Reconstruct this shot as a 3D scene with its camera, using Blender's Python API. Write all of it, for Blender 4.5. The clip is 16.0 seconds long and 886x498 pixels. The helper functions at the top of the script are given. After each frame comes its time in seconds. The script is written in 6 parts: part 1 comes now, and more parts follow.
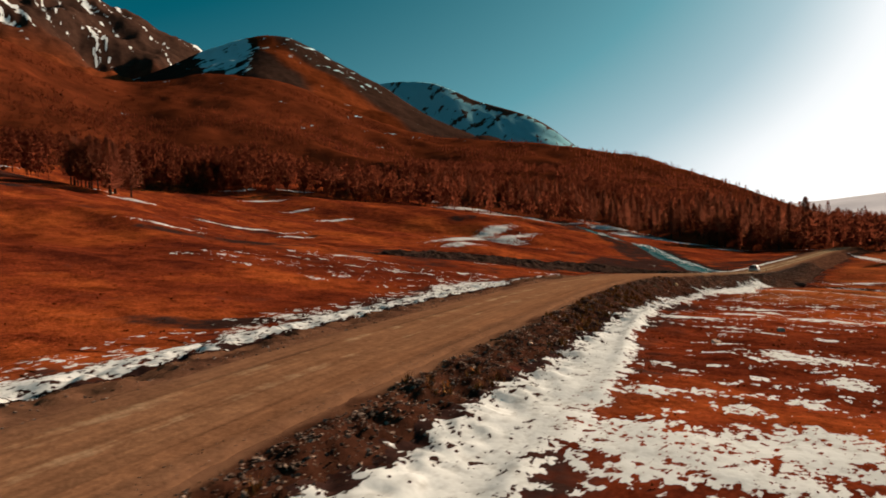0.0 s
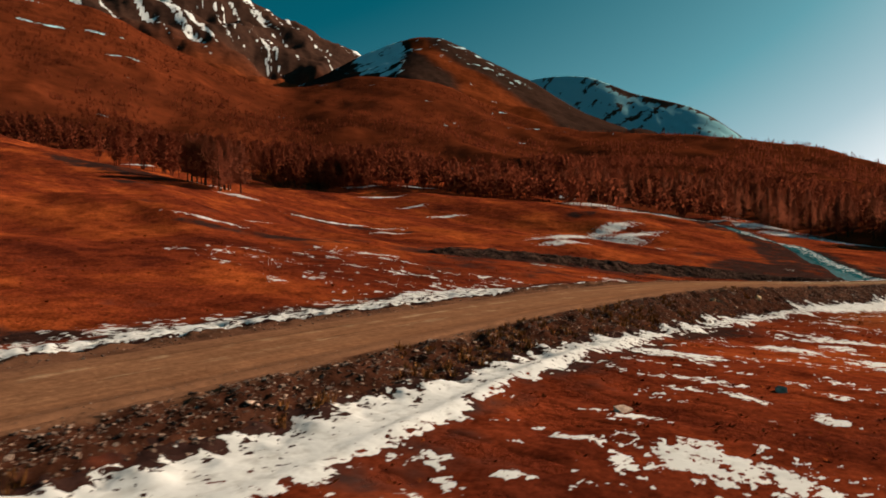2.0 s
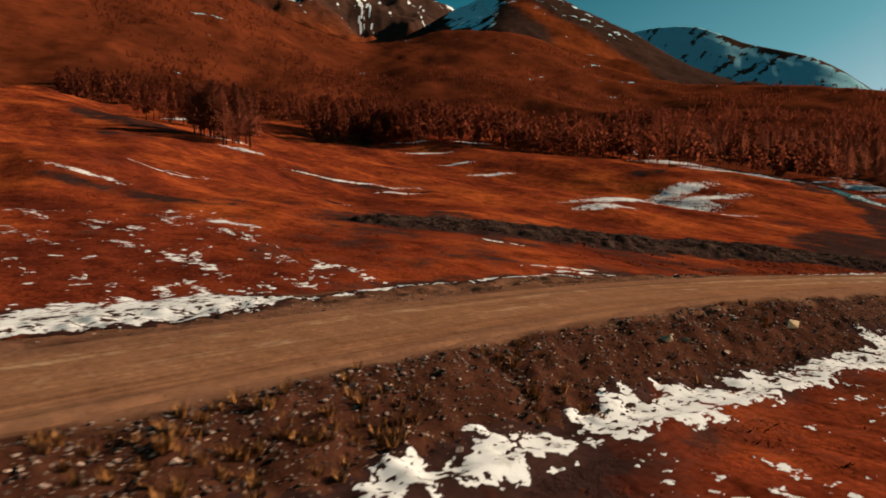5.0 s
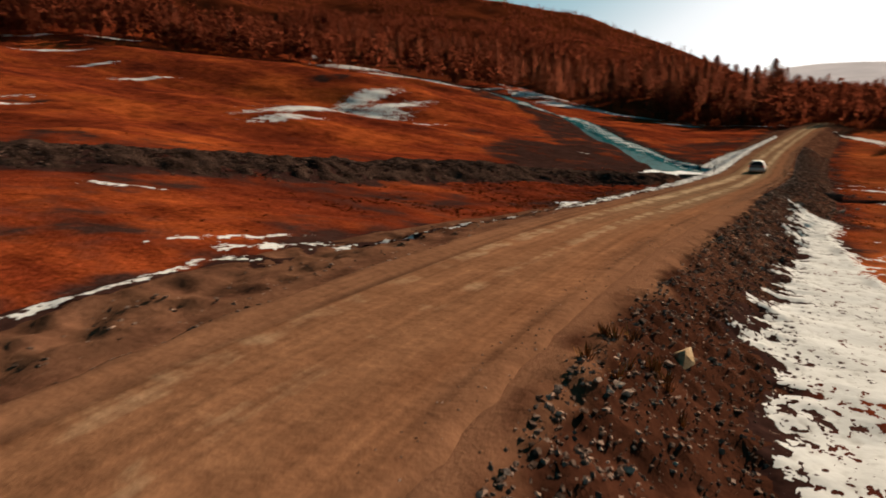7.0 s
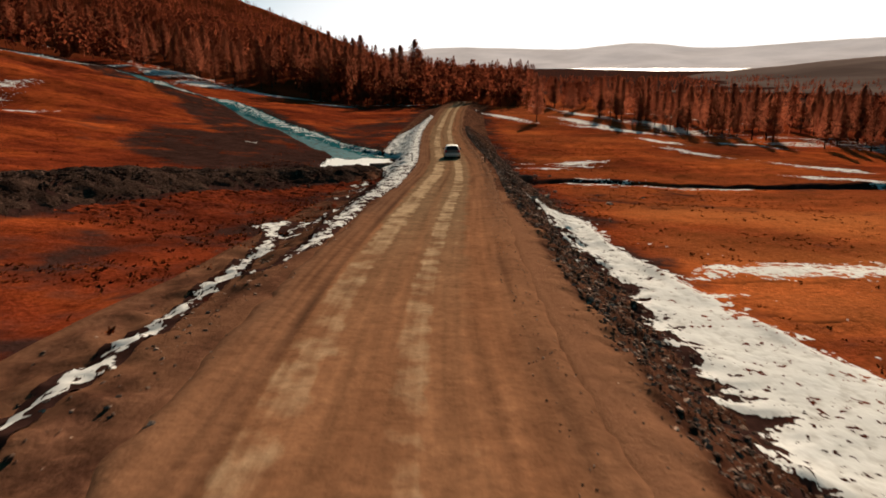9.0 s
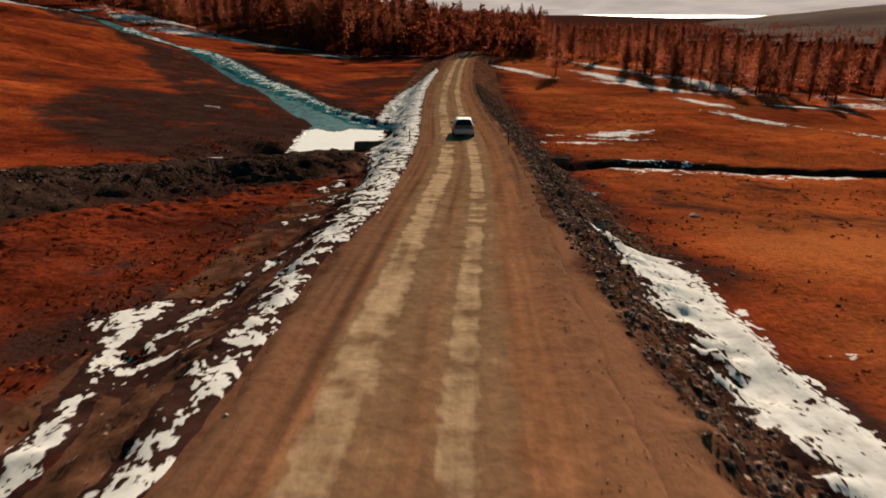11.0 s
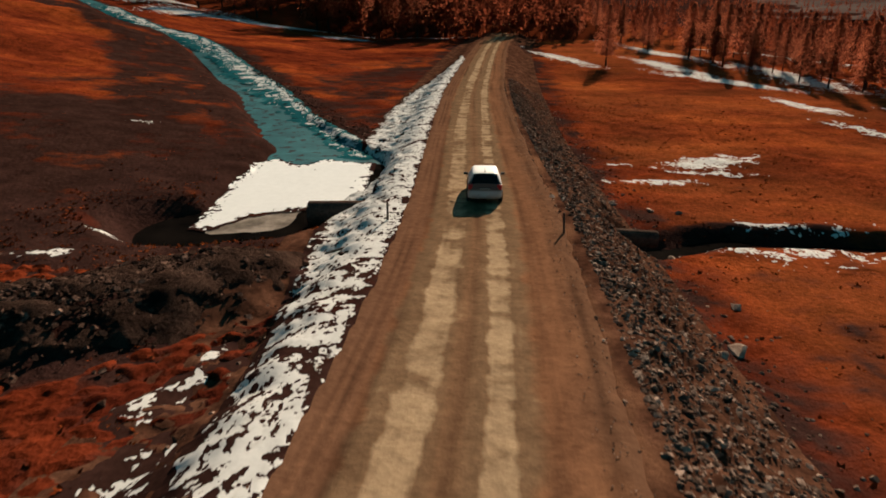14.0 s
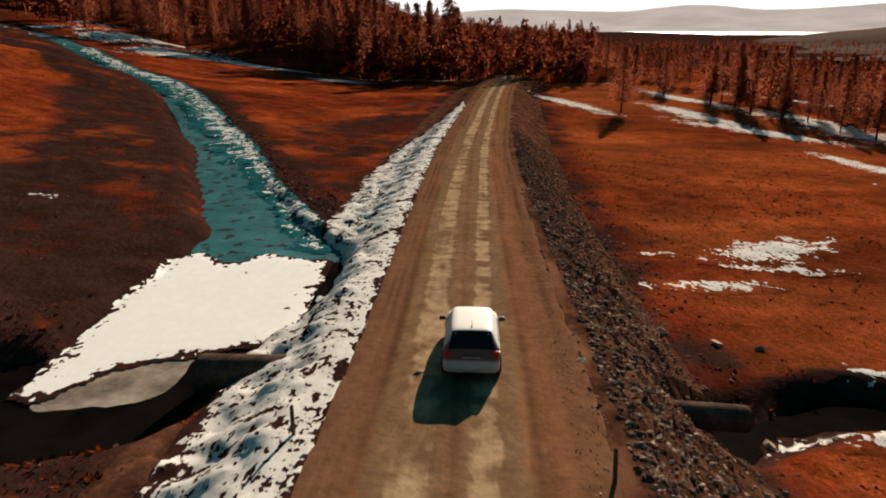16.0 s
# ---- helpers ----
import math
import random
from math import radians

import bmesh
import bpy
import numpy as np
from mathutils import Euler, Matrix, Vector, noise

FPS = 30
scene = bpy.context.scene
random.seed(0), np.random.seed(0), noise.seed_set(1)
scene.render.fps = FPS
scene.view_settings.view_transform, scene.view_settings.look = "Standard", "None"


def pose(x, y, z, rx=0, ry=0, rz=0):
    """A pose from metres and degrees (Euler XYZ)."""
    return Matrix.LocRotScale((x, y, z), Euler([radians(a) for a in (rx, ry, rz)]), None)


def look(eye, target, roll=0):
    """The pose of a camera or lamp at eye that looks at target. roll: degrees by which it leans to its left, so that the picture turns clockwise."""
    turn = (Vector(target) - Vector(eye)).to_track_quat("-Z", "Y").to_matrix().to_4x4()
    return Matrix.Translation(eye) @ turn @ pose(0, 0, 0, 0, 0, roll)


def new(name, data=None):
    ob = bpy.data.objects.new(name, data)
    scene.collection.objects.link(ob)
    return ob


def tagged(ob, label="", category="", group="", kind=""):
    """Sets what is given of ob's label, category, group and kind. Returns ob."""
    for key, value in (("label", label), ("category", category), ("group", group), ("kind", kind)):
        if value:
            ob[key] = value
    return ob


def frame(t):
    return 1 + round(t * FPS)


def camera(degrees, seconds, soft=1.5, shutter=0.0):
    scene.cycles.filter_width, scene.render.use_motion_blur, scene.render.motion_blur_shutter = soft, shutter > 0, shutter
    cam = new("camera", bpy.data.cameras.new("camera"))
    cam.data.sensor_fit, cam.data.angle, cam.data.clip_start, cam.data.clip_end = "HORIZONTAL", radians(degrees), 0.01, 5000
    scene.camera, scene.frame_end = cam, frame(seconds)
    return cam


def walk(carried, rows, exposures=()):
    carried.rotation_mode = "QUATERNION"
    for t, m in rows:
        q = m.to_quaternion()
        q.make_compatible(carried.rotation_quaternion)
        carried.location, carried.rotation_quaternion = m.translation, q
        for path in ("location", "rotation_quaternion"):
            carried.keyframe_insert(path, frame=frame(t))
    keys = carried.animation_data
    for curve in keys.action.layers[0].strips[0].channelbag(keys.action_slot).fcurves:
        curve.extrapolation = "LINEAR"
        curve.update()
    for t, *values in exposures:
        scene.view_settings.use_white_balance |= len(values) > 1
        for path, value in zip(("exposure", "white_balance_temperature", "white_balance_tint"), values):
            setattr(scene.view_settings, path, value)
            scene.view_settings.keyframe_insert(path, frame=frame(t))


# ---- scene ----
from mathutils.bvhtree import BVHTree

EXPOSURE = 0.56
cam = camera(67.77, 16.0, soft=1.75, shutter=0.25)
PATH = [
    (0, pose(17.70, -155.55, 12.83, 87.56, 1.64, 31.35)),
    (0.5, pose(19.60, -151.63, 12.63, 87.75, 1.51, 34.81)),
    (1, pose(21.01, -147.12, 12.43, 87.82, 1.53, 38.32)),
    (1.5, pose(21.89, -142.41, 12.25, 87.78, 1.45, 41.60)),
    (2, pose(22.22, -137.46, 12.08, 87.69, 1.42, 44.57)),
    (2.5, pose(22.18, -132.44, 12.01, 87.49, 1.44, 47.14)),
    (3, pose(21.92, -127.84, 11.97, 87.26, 1.17, 49.25)),
    (5.5, pose(12.29, -101.34, 11.26, 83.50, 1.37, 53.07)),
    (6, pose(9.02, -96.98, 11.21, 81.12, 1.30, 49.50)),
    (6.5, pose(5.34, -93.49, 11.10, 78.38, 1.14, 39.77)),
    (7, pose(1.85, -90.69, 10.97, 76.17, 0.91, 25.90)),
    (7.5, pose(-0.88, -87.48, 10.87, 75.09, 0.88, 13.83)),
    (8, pose(-2.87, -83.82, 10.72, 75.00, 0.72, 4.99)),
    (8.5, pose(-4.18, -79.66, 10.58, 74.88, 0.53, -0.73)),
    (9, pose(-5.01, -75.60, 10.42, 74.27, 0.12, -3.86)),
    (11.5, pose(-3.56, -52.41, 10.22, 68.33, -0.12, -3.02)),
    (12, pose(-2.96, -47.80, 10.30, 66.48, -0.09, -2.09)),
    (12.5, pose(-2.43, -43.70, 10.29, 65.59, -0.04, -1.38)),
    (13, pose(-2.10, -40.13, 10.20, 65.87, -0.04, -1.01)),
    (13.5, pose(-1.73, -36.80, 10.18, 66.97, -0.02, -0.73)),
    (14, pose(-1.40, -33.38, 10.15, 68.18, 0.07, -0.59)),
    (14.5, pose(-1.09, -29.99, 10.12, 68.99, 0.06, -0.47)),
    (15, pose(-0.76, -26.46, 10.10, 69.75, 0.03, -0.38)),
    (15.5, pose(-0.36, -23.13, 10.13, 70.53, -0.09, -0.25)),
    (16, pose(0.13, -19.61, 10.05, 71.31, 0.00, 0.00)),
]
walk(cam, PATH, exposures=[(0.0, EXPOSURE), (16.0, EXPOSURE)])

# ---- light ----
SUN_AZ, SUN_EL = radians(20.0), radians(22.0)
world = bpy.data.worlds.new("world")
scene.world = world
world.use_nodes = True
wn, wl = world.node_tree.nodes, world.node_tree.links
sky = wn.new("ShaderNodeTexSky")
sky.sky_type = "NISHITA"
sky.sun_disc = False
sky.sun_elevation, sky.sun_rotation = SUN_EL, SUN_AZ
sky.air_density, sky.dust_density, sky.ozone_density = 1.0, 1.0, 1.0
grey = wn.new("ShaderNodeRGBToBW")
share = wn.new("ShaderNodeMath")
share.operation = "MULTIPLY"
share.inputs[1].default_value = 1 / 16
tone = wn.new("ShaderNodeValToRGB")  # deep teal away from the sun, white round it
te = tone.color_ramp.elements
for _ in range(4):
    te.new(0.5)
for k, (at, rgb) in enumerate(((0.06, (0.0005, 0.036, 0.058)), (0.17, (0.001, 0.085, 0.120)), (0.36, (0.10, 0.28, 0.33)), (0.55, (0.34, 0.47, 0.52)), (0.75, (0.74, 0.77, 0.79)), (1.0, (1.0, 0.99, 0.96)))):
    te[k].position, te[k].color = at, (*rgb, 1)
gain = wn.new("ShaderNodeVectorMath")
gain.operation = "SCALE"
gain.inputs["Scale"].default_value = 7.0
wl.new(sky.outputs[0], grey.inputs[0])
wl.new(grey.outputs[0], share.inputs[0])
wl.new(share.outputs[0], tone.inputs[0])
wl.new(tone.outputs[0], gain.inputs[0])
wl.new(gain.outputs[0], wn["Background"].inputs[0])
wn["Background"].inputs[1].default_value = 0.12
lamp = bpy.data.lights.new("sun", "SUN")
lamp.energy, lamp.angle, lamp.color = 4.9, radians(0.6), (1.0, 0.82, 0.63)
sun = new("sun", lamp)
sun.matrix_world = look((math.sin(SUN_AZ) * 300, math.cos(SUN_AZ) * 300, math.tan(SUN_EL) * 300), (0, 0, 0))


# ---- number helpers ----
def sm(a, b, x):
    t = np.clip((x - a) / (b - a), 0, 1)
    return t * t * (3 - 2 * t)


def herm(y, xs, ys):
    xs, ys, y = np.asarray(xs, float), np.asarray(ys, float), np.asarray(y, float)
    m = np.gradient(ys, xs)
    i = np.clip(np.searchsorted(xs, y) - 1, 0, len(xs) - 2)
    h = xs[i + 1] - xs[i]
    t = np.clip((y - xs[i]) / h, 0, 1)
    return ((2 * t**3 - 3 * t**2 + 1) * ys[i] + (t**3 - 2 * t**2 + t) * h * m[i]
            + (-2 * t**3 + 3 * t**2) * ys[i + 1] + (t**3 - t**2) * h * m[i + 1])


def vnoise(x, y, seed=0):
    """Smooth value noise, -1 to 1, one lattice cell a unit."""
    x, y = np.asarray(x, float), np.asarray(y, float)
    ix, iy = np.floor(x).astype(np.int64), np.floor(y).astype(np.int64)
    fx, fy = x - ix, y - iy
    fx, fy = fx * fx * (3 - 2 * fx), fy * fy * (3 - 2 * fy)

    def r(a, b):
        n = (a * 374761393 + b * 668265263 + seed * 974634777) & 0x7FFFFFFF
        n = ((n ^ (n >> 13)) * 1274126177) & 0x7FFFFFFF
        n = ((n ^ (n >> 16)) * 461845907) & 0x7FFFFFFF
        return (n & 0xFFFFF) / 524287.5 - 1
    return ((r(ix, iy) * (1 - fx) + r(ix + 1, iy) * fx) * (1 - fy) + (r(ix, iy + 1) * (1 - fx) + r(ix + 1, iy + 1) * fx) * fy)


def fbm(x, y, octaves=4, seed=0, gain=0.5):
    x, y = np.asarray(x, float), np.asarray(y, float)
    out, amp = 0.0, 1.0
    for k in range(octaves):
        out = out + amp * vnoise(x * 2**k + 17.3 * k, y * 2**k - 9.1 * k, seed + k)
        amp *= gain
    return out


def poly_dist(x, y, pts):
    """Distance to a polyline and the share of the way along it."""
    x, y = np.asarray(x, float), np.asarray(y, float)
    best, way = np.full(x.shape, 1e9), np.zeros(x.shape)
    n = len(pts) - 1
    for i in range(n):
        (ax, ay), (bx, by) = pts[i], pts[i + 1]
        dx, dy = bx - ax, by - ay
        t = np.clip(((x - ax) * dx + (y - ay) * dy) / (dx * dx + dy * dy), 0, 1)
        d = np.hypot(x - ax - t * dx, y - ay - t * dy)
        near = d < best
        best, way = np.where(near, d, best), np.where(near, (i + t) / n, way)
    return best, way


# ---- the lie of the land ----
ROAD_Y = [-420, -300, -200, -147, -137, -128, -120, -110, -98, -85, -65, -45, -30, -8, 16, 40, 80, 100, 130, 155, 185, 230, 300, 420]
ROAD_X = [42, 24, 9.5, 1.9, 0.5, -0.5, -1.5, -2.8, -4.4, -5.6, -5.4, -3.6, -1.9, 0.3, 1.5, 2.7, 6.4, 8.6, 12.3, 16.6, 20.5, 26, 35, 50]
RISE_Y = [-420, -300, -160, -120, -80, -30, 0, 30, 80, 130, 250, 420]
RISE_Z = [9.5, 8.8, 7.6, 7.2, 5.7, 2.0, 0.0, -1.2, -2.2, -2.6, -4, -7]
RIVER = [(-115, 136), (-76, 121), (-57, 103), (-41, 85), (-26, 55), (-18.6, 36), (-11.6, 20), (-9.4, 12), (-9.6, 8)]
STREAM = [(9, -0.5), (12, 0.9), (16, 2.1), (22, 2.4), (30, 1.6), (60, -4), (110, -16)]
BERM = [(-42, -70), (-37, -59), (-31, -47), (-27, -34), (-22, -23), (-16, -15.5), (-9.8, -10.5)]
POND = (-13.0, -0.6)


def xc(y):
    return herm(y, ROAD_Y, ROAD_X)


ROAD_TABLE = np.linspace(-420, 420, 4201)
ROAD_TABLE_X = xc(ROAD_TABLE)


def road_x(y):
    """The road's middle at one point."""
    return float(np.interp(y, ROAD_TABLE, ROAD_TABLE_X))


def zr(y):
    return herm(y, RISE_Y, RISE_Z)


def side(x, y):
    """Distance from the road's middle, to the right."""
    lean = (xc(y + 0.5) - xc(y - 0.5))
    return (x - xc(y)) / np.sqrt(1 + lean * lean)


def base(x, y):
    x, y = np.asarray(x, float), np.asarray(y, float)
    s, k = side(x, y), zr(y)
    right = (k - 2.0 + 0.8 * sm(-85, -115, y) + 0.4 * sm(-98, -116, y) - 1.0 * sm(-35, -10, y) * sm(50, 22, y) * sm(6, 10, s)
             - 0.025 * np.clip(s - 8, 0, 60) + 0.6 * sm(60, 120, y) - 0.045 * np.clip(s - 60, 0, 250))
    u = np.clip(-x - 15, 0, 300)
    left = k - 1.0 + 0.9 * sm(-40, -80, y) + 0.10 * u + 0.00022 * u * u + 5 * sm(20, 70, y) * sm(25, 75, u)
    m = np.where(s > 0, right, left)
    w = np.where(s > 0, sm(4.0, 8.5, s), sm(-4.3, -7.2, s))
    far = sm(8, 40, np.abs(s))
    rough = (0.55 * fbm(x / 31, y / 31, 3, 3) * far + 0.10 * fbm(x / 2.7, y / 2.7, 3, 8) * sm(6, 11, np.abs(s))) * sm(500, 300, np.hypot(x, y))
    swale = (2.4 * fbm((x + 0.5 * y) / 62, (y - 0.3 * x) / 34, 3, 21) + 0.5 * fbm((x + 0.5 * y) / 16, (y - 0.3 * x) / 9, 3, 25)) * sm(12, 60, u)
    return k * (1 - w) + m * w + rough + swale


def land(x, y):
    """The visible surface of the ground."""
    x, y = np.asarray(x, float), np.asarray(y, float)
    z = base(x, y)
    off = sm(4.2, 6.5, np.abs(side(x, y)))
    d, w = poly_dist(x, y, RIVER)
    half = 2.4 + 0.5 * vnoise(w * 30, w * 0, 5) + 1.6 * sm(0.71, 0.82, w)
    z = z - 0.95 * sm(half + 1.2, half - 0.3, d) * off
    d, _ = poly_dist(x, y, STREAM)
    z = z - 0.9 * sm(2.3, 0.7, d + 0.4 * vnoise(x / 2, y / 2, 6)) * off
    d = np.hypot((x - POND[0]) / 1.35, y - POND[1])
    z = z - 1.6 * sm(5.2, 2.6, d) * off
    d = np.hypot((x + 10.8) / 4.8, (y - 6.5) / 7.6)
    z = z + (np.minimum(z, -2.12) - z) * sm(1.08, 0.82, d) * off
    d, w = poly_dist(x, y, BERM)
    z = z + (1.0 + 0.15 * vnoise(x / 3, y / 3, 9)) * sm(4.3, 0.6, d + 0.5 * vnoise(x / 1.3, y / 1.3, 12)) * (0.55 + 0.45 * sm(0, 0.2, w)) * off
    return z


# ---- materials ----
def nodes_of(name):
    m = bpy.data.materials.new(name)
    m.use_nodes = True
    return m, m.node_tree.nodes, m.node_tree.links, m.node_tree.nodes["Principled BSDF"]


def noise_node(nt, scale, detail=4.0, rough=0.6, coord="Object", stretch=None):
    n, l = nt.nodes, nt.links
    tc = n.new("ShaderNodeTexCoord")
    t = n.new("ShaderNodeTexNoise")
    t.inputs["Scale"].default_value, t.inputs["Detail"].default_value, t.inputs["Roughness"].default_value = scale, detail, rough
    src = tc.outputs[coord]
    if stretch:
        mp = n.new("ShaderNodeMapping")
        mp.inputs["Scale"].default_value = stretch
        l.new(src, mp.inputs[0])
        src = mp.outputs[0]
    l.new(src, t.inputs["Vector"])
    return t.outputs["Fac"]


def ramp(nt, fac, stops):
    r = nt.nodes.new("ShaderNodeValToRGB")
    e = r.color_ramp.elements
    while len(e) < len(stops):
        e.new(0.5)
    for k, (p, c) in enumerate(stops):
        e[k].position, e[k].color = p, (*c, 1) if len(c) == 3 else c
    nt.links.new(fac, r.inputs[0])
    return r.outputs[0]


def mix(nt, fac, a, b, kind="MIX"):
    m = nt.nodes.new("ShaderNodeMix")
    m.data_type, m.blend_type = "RGBA", kind
    for sock, v in ((m.inputs[0], fac), (m.inputs[6], a), (m.inputs[7], b)):
        if isinstance(v, (int, float)):
            sock.default_value = v
        elif isinstance(v, tuple):
            sock.default_value = (*v, 1)
        else:
            nt.links.new(v, sock)
    return m.outputs[2]


def maths(nt, op, a, b=0.0):
    m = nt.nodes.new("ShaderNodeMath")
    m.operation = op
    for sock, v in ((m.inputs[0], a), (m.inputs[1], b)):
        if isinstance(v, (int, float)):
            sock.default_value = v
        else:
            nt.links.new(v, sock)
    return m.outputs[0]


def attr(nt, name):
    a = nt.nodes.new("ShaderNodeAttribute")
    a.attribute_name = name
    return a.outputs["Fac"]


def bump(nt, bsdf, height, strength=0.5, distance=0.1):
    b = nt.nodes.new("ShaderNodeBump")
    b.inputs["Strength"].default_value, b.inputs["Distance"].default_value = strength, distance
    nt.links.new(height, b.inputs["Height"])
    nt.links.new(b.outputs[0], bsdf.inputs["Normal"])


def earth(name, dark, mid, light, big, fine, rough=0.95, bumps=0.6, dist=0.1, per="none", stretch=None):
    """A granular surface: three tones by noise at two scales, with relief."""
    m, n, l, p = nodes_of(name)
    nt = m.node_tree
    a = noise_node(nt, big, 5, 0.6, stretch=stretch)
    b = noise_node(nt, fine, 6, 0.7)
    c = ramp(nt, a, [(0.3, dark), (0.5, mid), (0.7, light)])
    g = ramp(nt, b, [(0.25, (0.45, 0.45, 0.45)), (0.55, (1, 1, 1)), (0.8, (1.5, 1.45, 1.4))])
    c = mix(nt, 1.0, c, g, "MULTIPLY")
    if per == "object":
        o = n.new("ShaderNodeObjectInfo")
        c = mix(nt, 1.0, c, ramp(nt, o.outputs["Random"], [(0.0, (0.6, 0.6, 0.6)), (1.0, (1.45, 1.4, 1.35))]), "MULTIPLY")
    if per == "island":
        o = n.new("ShaderNodeNewGeometry")
        c = mix(nt, 1.0, c, ramp(nt, o.outputs["Random Per Island"], [(0.0, (0.40, 0.36, 0.34)), (0.6, (0.85, 0.80, 0.77)), (0.88, (1.4, 1.36, 1.33)), (1.0, (2.3, 2.2, 2.1))]), "MULTIPLY")
    if name == "bank_gravel":  # trodden soil on the shoulder
        tread = mix(nt, b, (0.145, 0.064, 0.034), (0.265, 0.123, 0.066))
        red = mix(nt, b, (0.018, 0.0062, 0.0038), (0.085, 0.030, 0.0165))
        red = mix(nt, 1.0, red, ramp(nt, a, [(0.3, (0.55, 0.55, 0.55)), (0.7, (1.3, 1.25, 1.2))]), "MULTIPLY")
        c = mix(nt, attr(nt, "loam"), c, red)  # red-brown loam where the bank is older
        c = mix(nt, attr(nt, "shoulder"), c, tread)
    l.new(c, p.inputs["Base Color"])
    p.inputs["Roughness"].default_value = rough
    p.inputs["Specular IOR Level"].default_value = 0.0
    bump(nt, p, b, bumps, dist)
    return m


def plain(name, colour, rough=0.5, metal=0.0, fine=40.0, var=0.15):
    m, n, l, p = nodes_of(name)
    nt = m.node_tree
    g = ramp(nt, noise_node(nt, fine, 4), [(0.3, (1 - var,) * 3), (0.7, (1 + var,) * 3)])
    l.new(mix(nt, 1.0, tuple(colour), g, "MULTIPLY"), p.inputs["Base Color"])
    p.inputs["Roughness"].default_value, p.inputs["Metallic"].default_value = rough, metal
    return m


def grass_colour(nt):
    """Dry grass in several tones, giving way to soil where the dirt attribute is high."""
    big = noise_node(nt, 0.045, 5, 0.62, stretch=(1, 1.7, 1))
    mid = noise_node(nt, 0.5, 5, 0.65)
    fine = noise_node(nt, 4.0, 5, 0.72)
    c = ramp(nt, big, [(0.35, (0.088, 0.0160, 0.0080)), (0.5, (0.195, 0.0335, 0.0120)), (0.66, (0.38, 0.076, 0.0185))])
    c = mix(nt, 1.0, c, ramp(nt, mid, [(0.28, (0.45, 0.42, 0.45)), (0.52, (1, 1, 1)), (0.75, (1.45, 1.45, 1.4))]), "MULTIPLY")
    c = mix(nt, 1.0, c, ramp(nt, fine, [(0.25, (0.45, 0.43, 0.42)), (0.55, (1, 1, 1)), (0.8, (1.55, 1.55, 1.5))]), "MULTIPLY")
    straw = mix(nt, 1.0, mix(nt, big, (0.28, 0.082, 0.024), (0.58, 0.190, 0.056)), ramp(nt, fine, [(0.25, (0.55, 0.53, 0.52)), (0.55, (1, 1, 1)), (0.8, (1.4, 1.4, 1.4))]), "MULTIPLY")
    c = mix(nt, attr(nt, "straw"), c, straw)
    soil = mix(nt, fine, (0.018, 0.0086, 0.0074), (0.054, 0.025, 0.0200))
    soil = mix(nt, 1.0, soil, ramp(nt, mid, [(0.3, (0.6, 0.6, 0.6)), (0.7, (1.4, 1.35, 1.3))]), "MULTIPLY")
    spot = noise_node(nt, 0.16, 5, 0.62)
    d = maths(nt, "ADD", attr(nt, "dirt"), maths(nt, "MULTIPLY", maths(nt, "SUBTRACT", spot, 0.5), 2.0))
    c = mix(nt, ramp(nt, maths(nt, "ADD", d, maths(nt, "MULTIPLY", maths(nt, "SUBTRACT", mid, 0.5), 1.2)), [(0.30, (0, 0, 0)), (0.70, (1, 1, 1))]), c, soil)
    return c, fine, mid


def meadow_material():
    m, n, l, p = nodes_of("dry_grass")
    nt = m.node_tree
    c, fine, mid = grass_colour(nt)
    l.new(c, p.inputs["Base Color"])
    p.inputs["Roughness"].default_value = 1.0
    p.inputs["Specular IOR Level"].default_value = 0.0
    bump(nt, p, maths(nt, "ADD", fine, maths(nt, "MULTIPLY", mid, 2.0)), 0.5, 0.14)
    return m


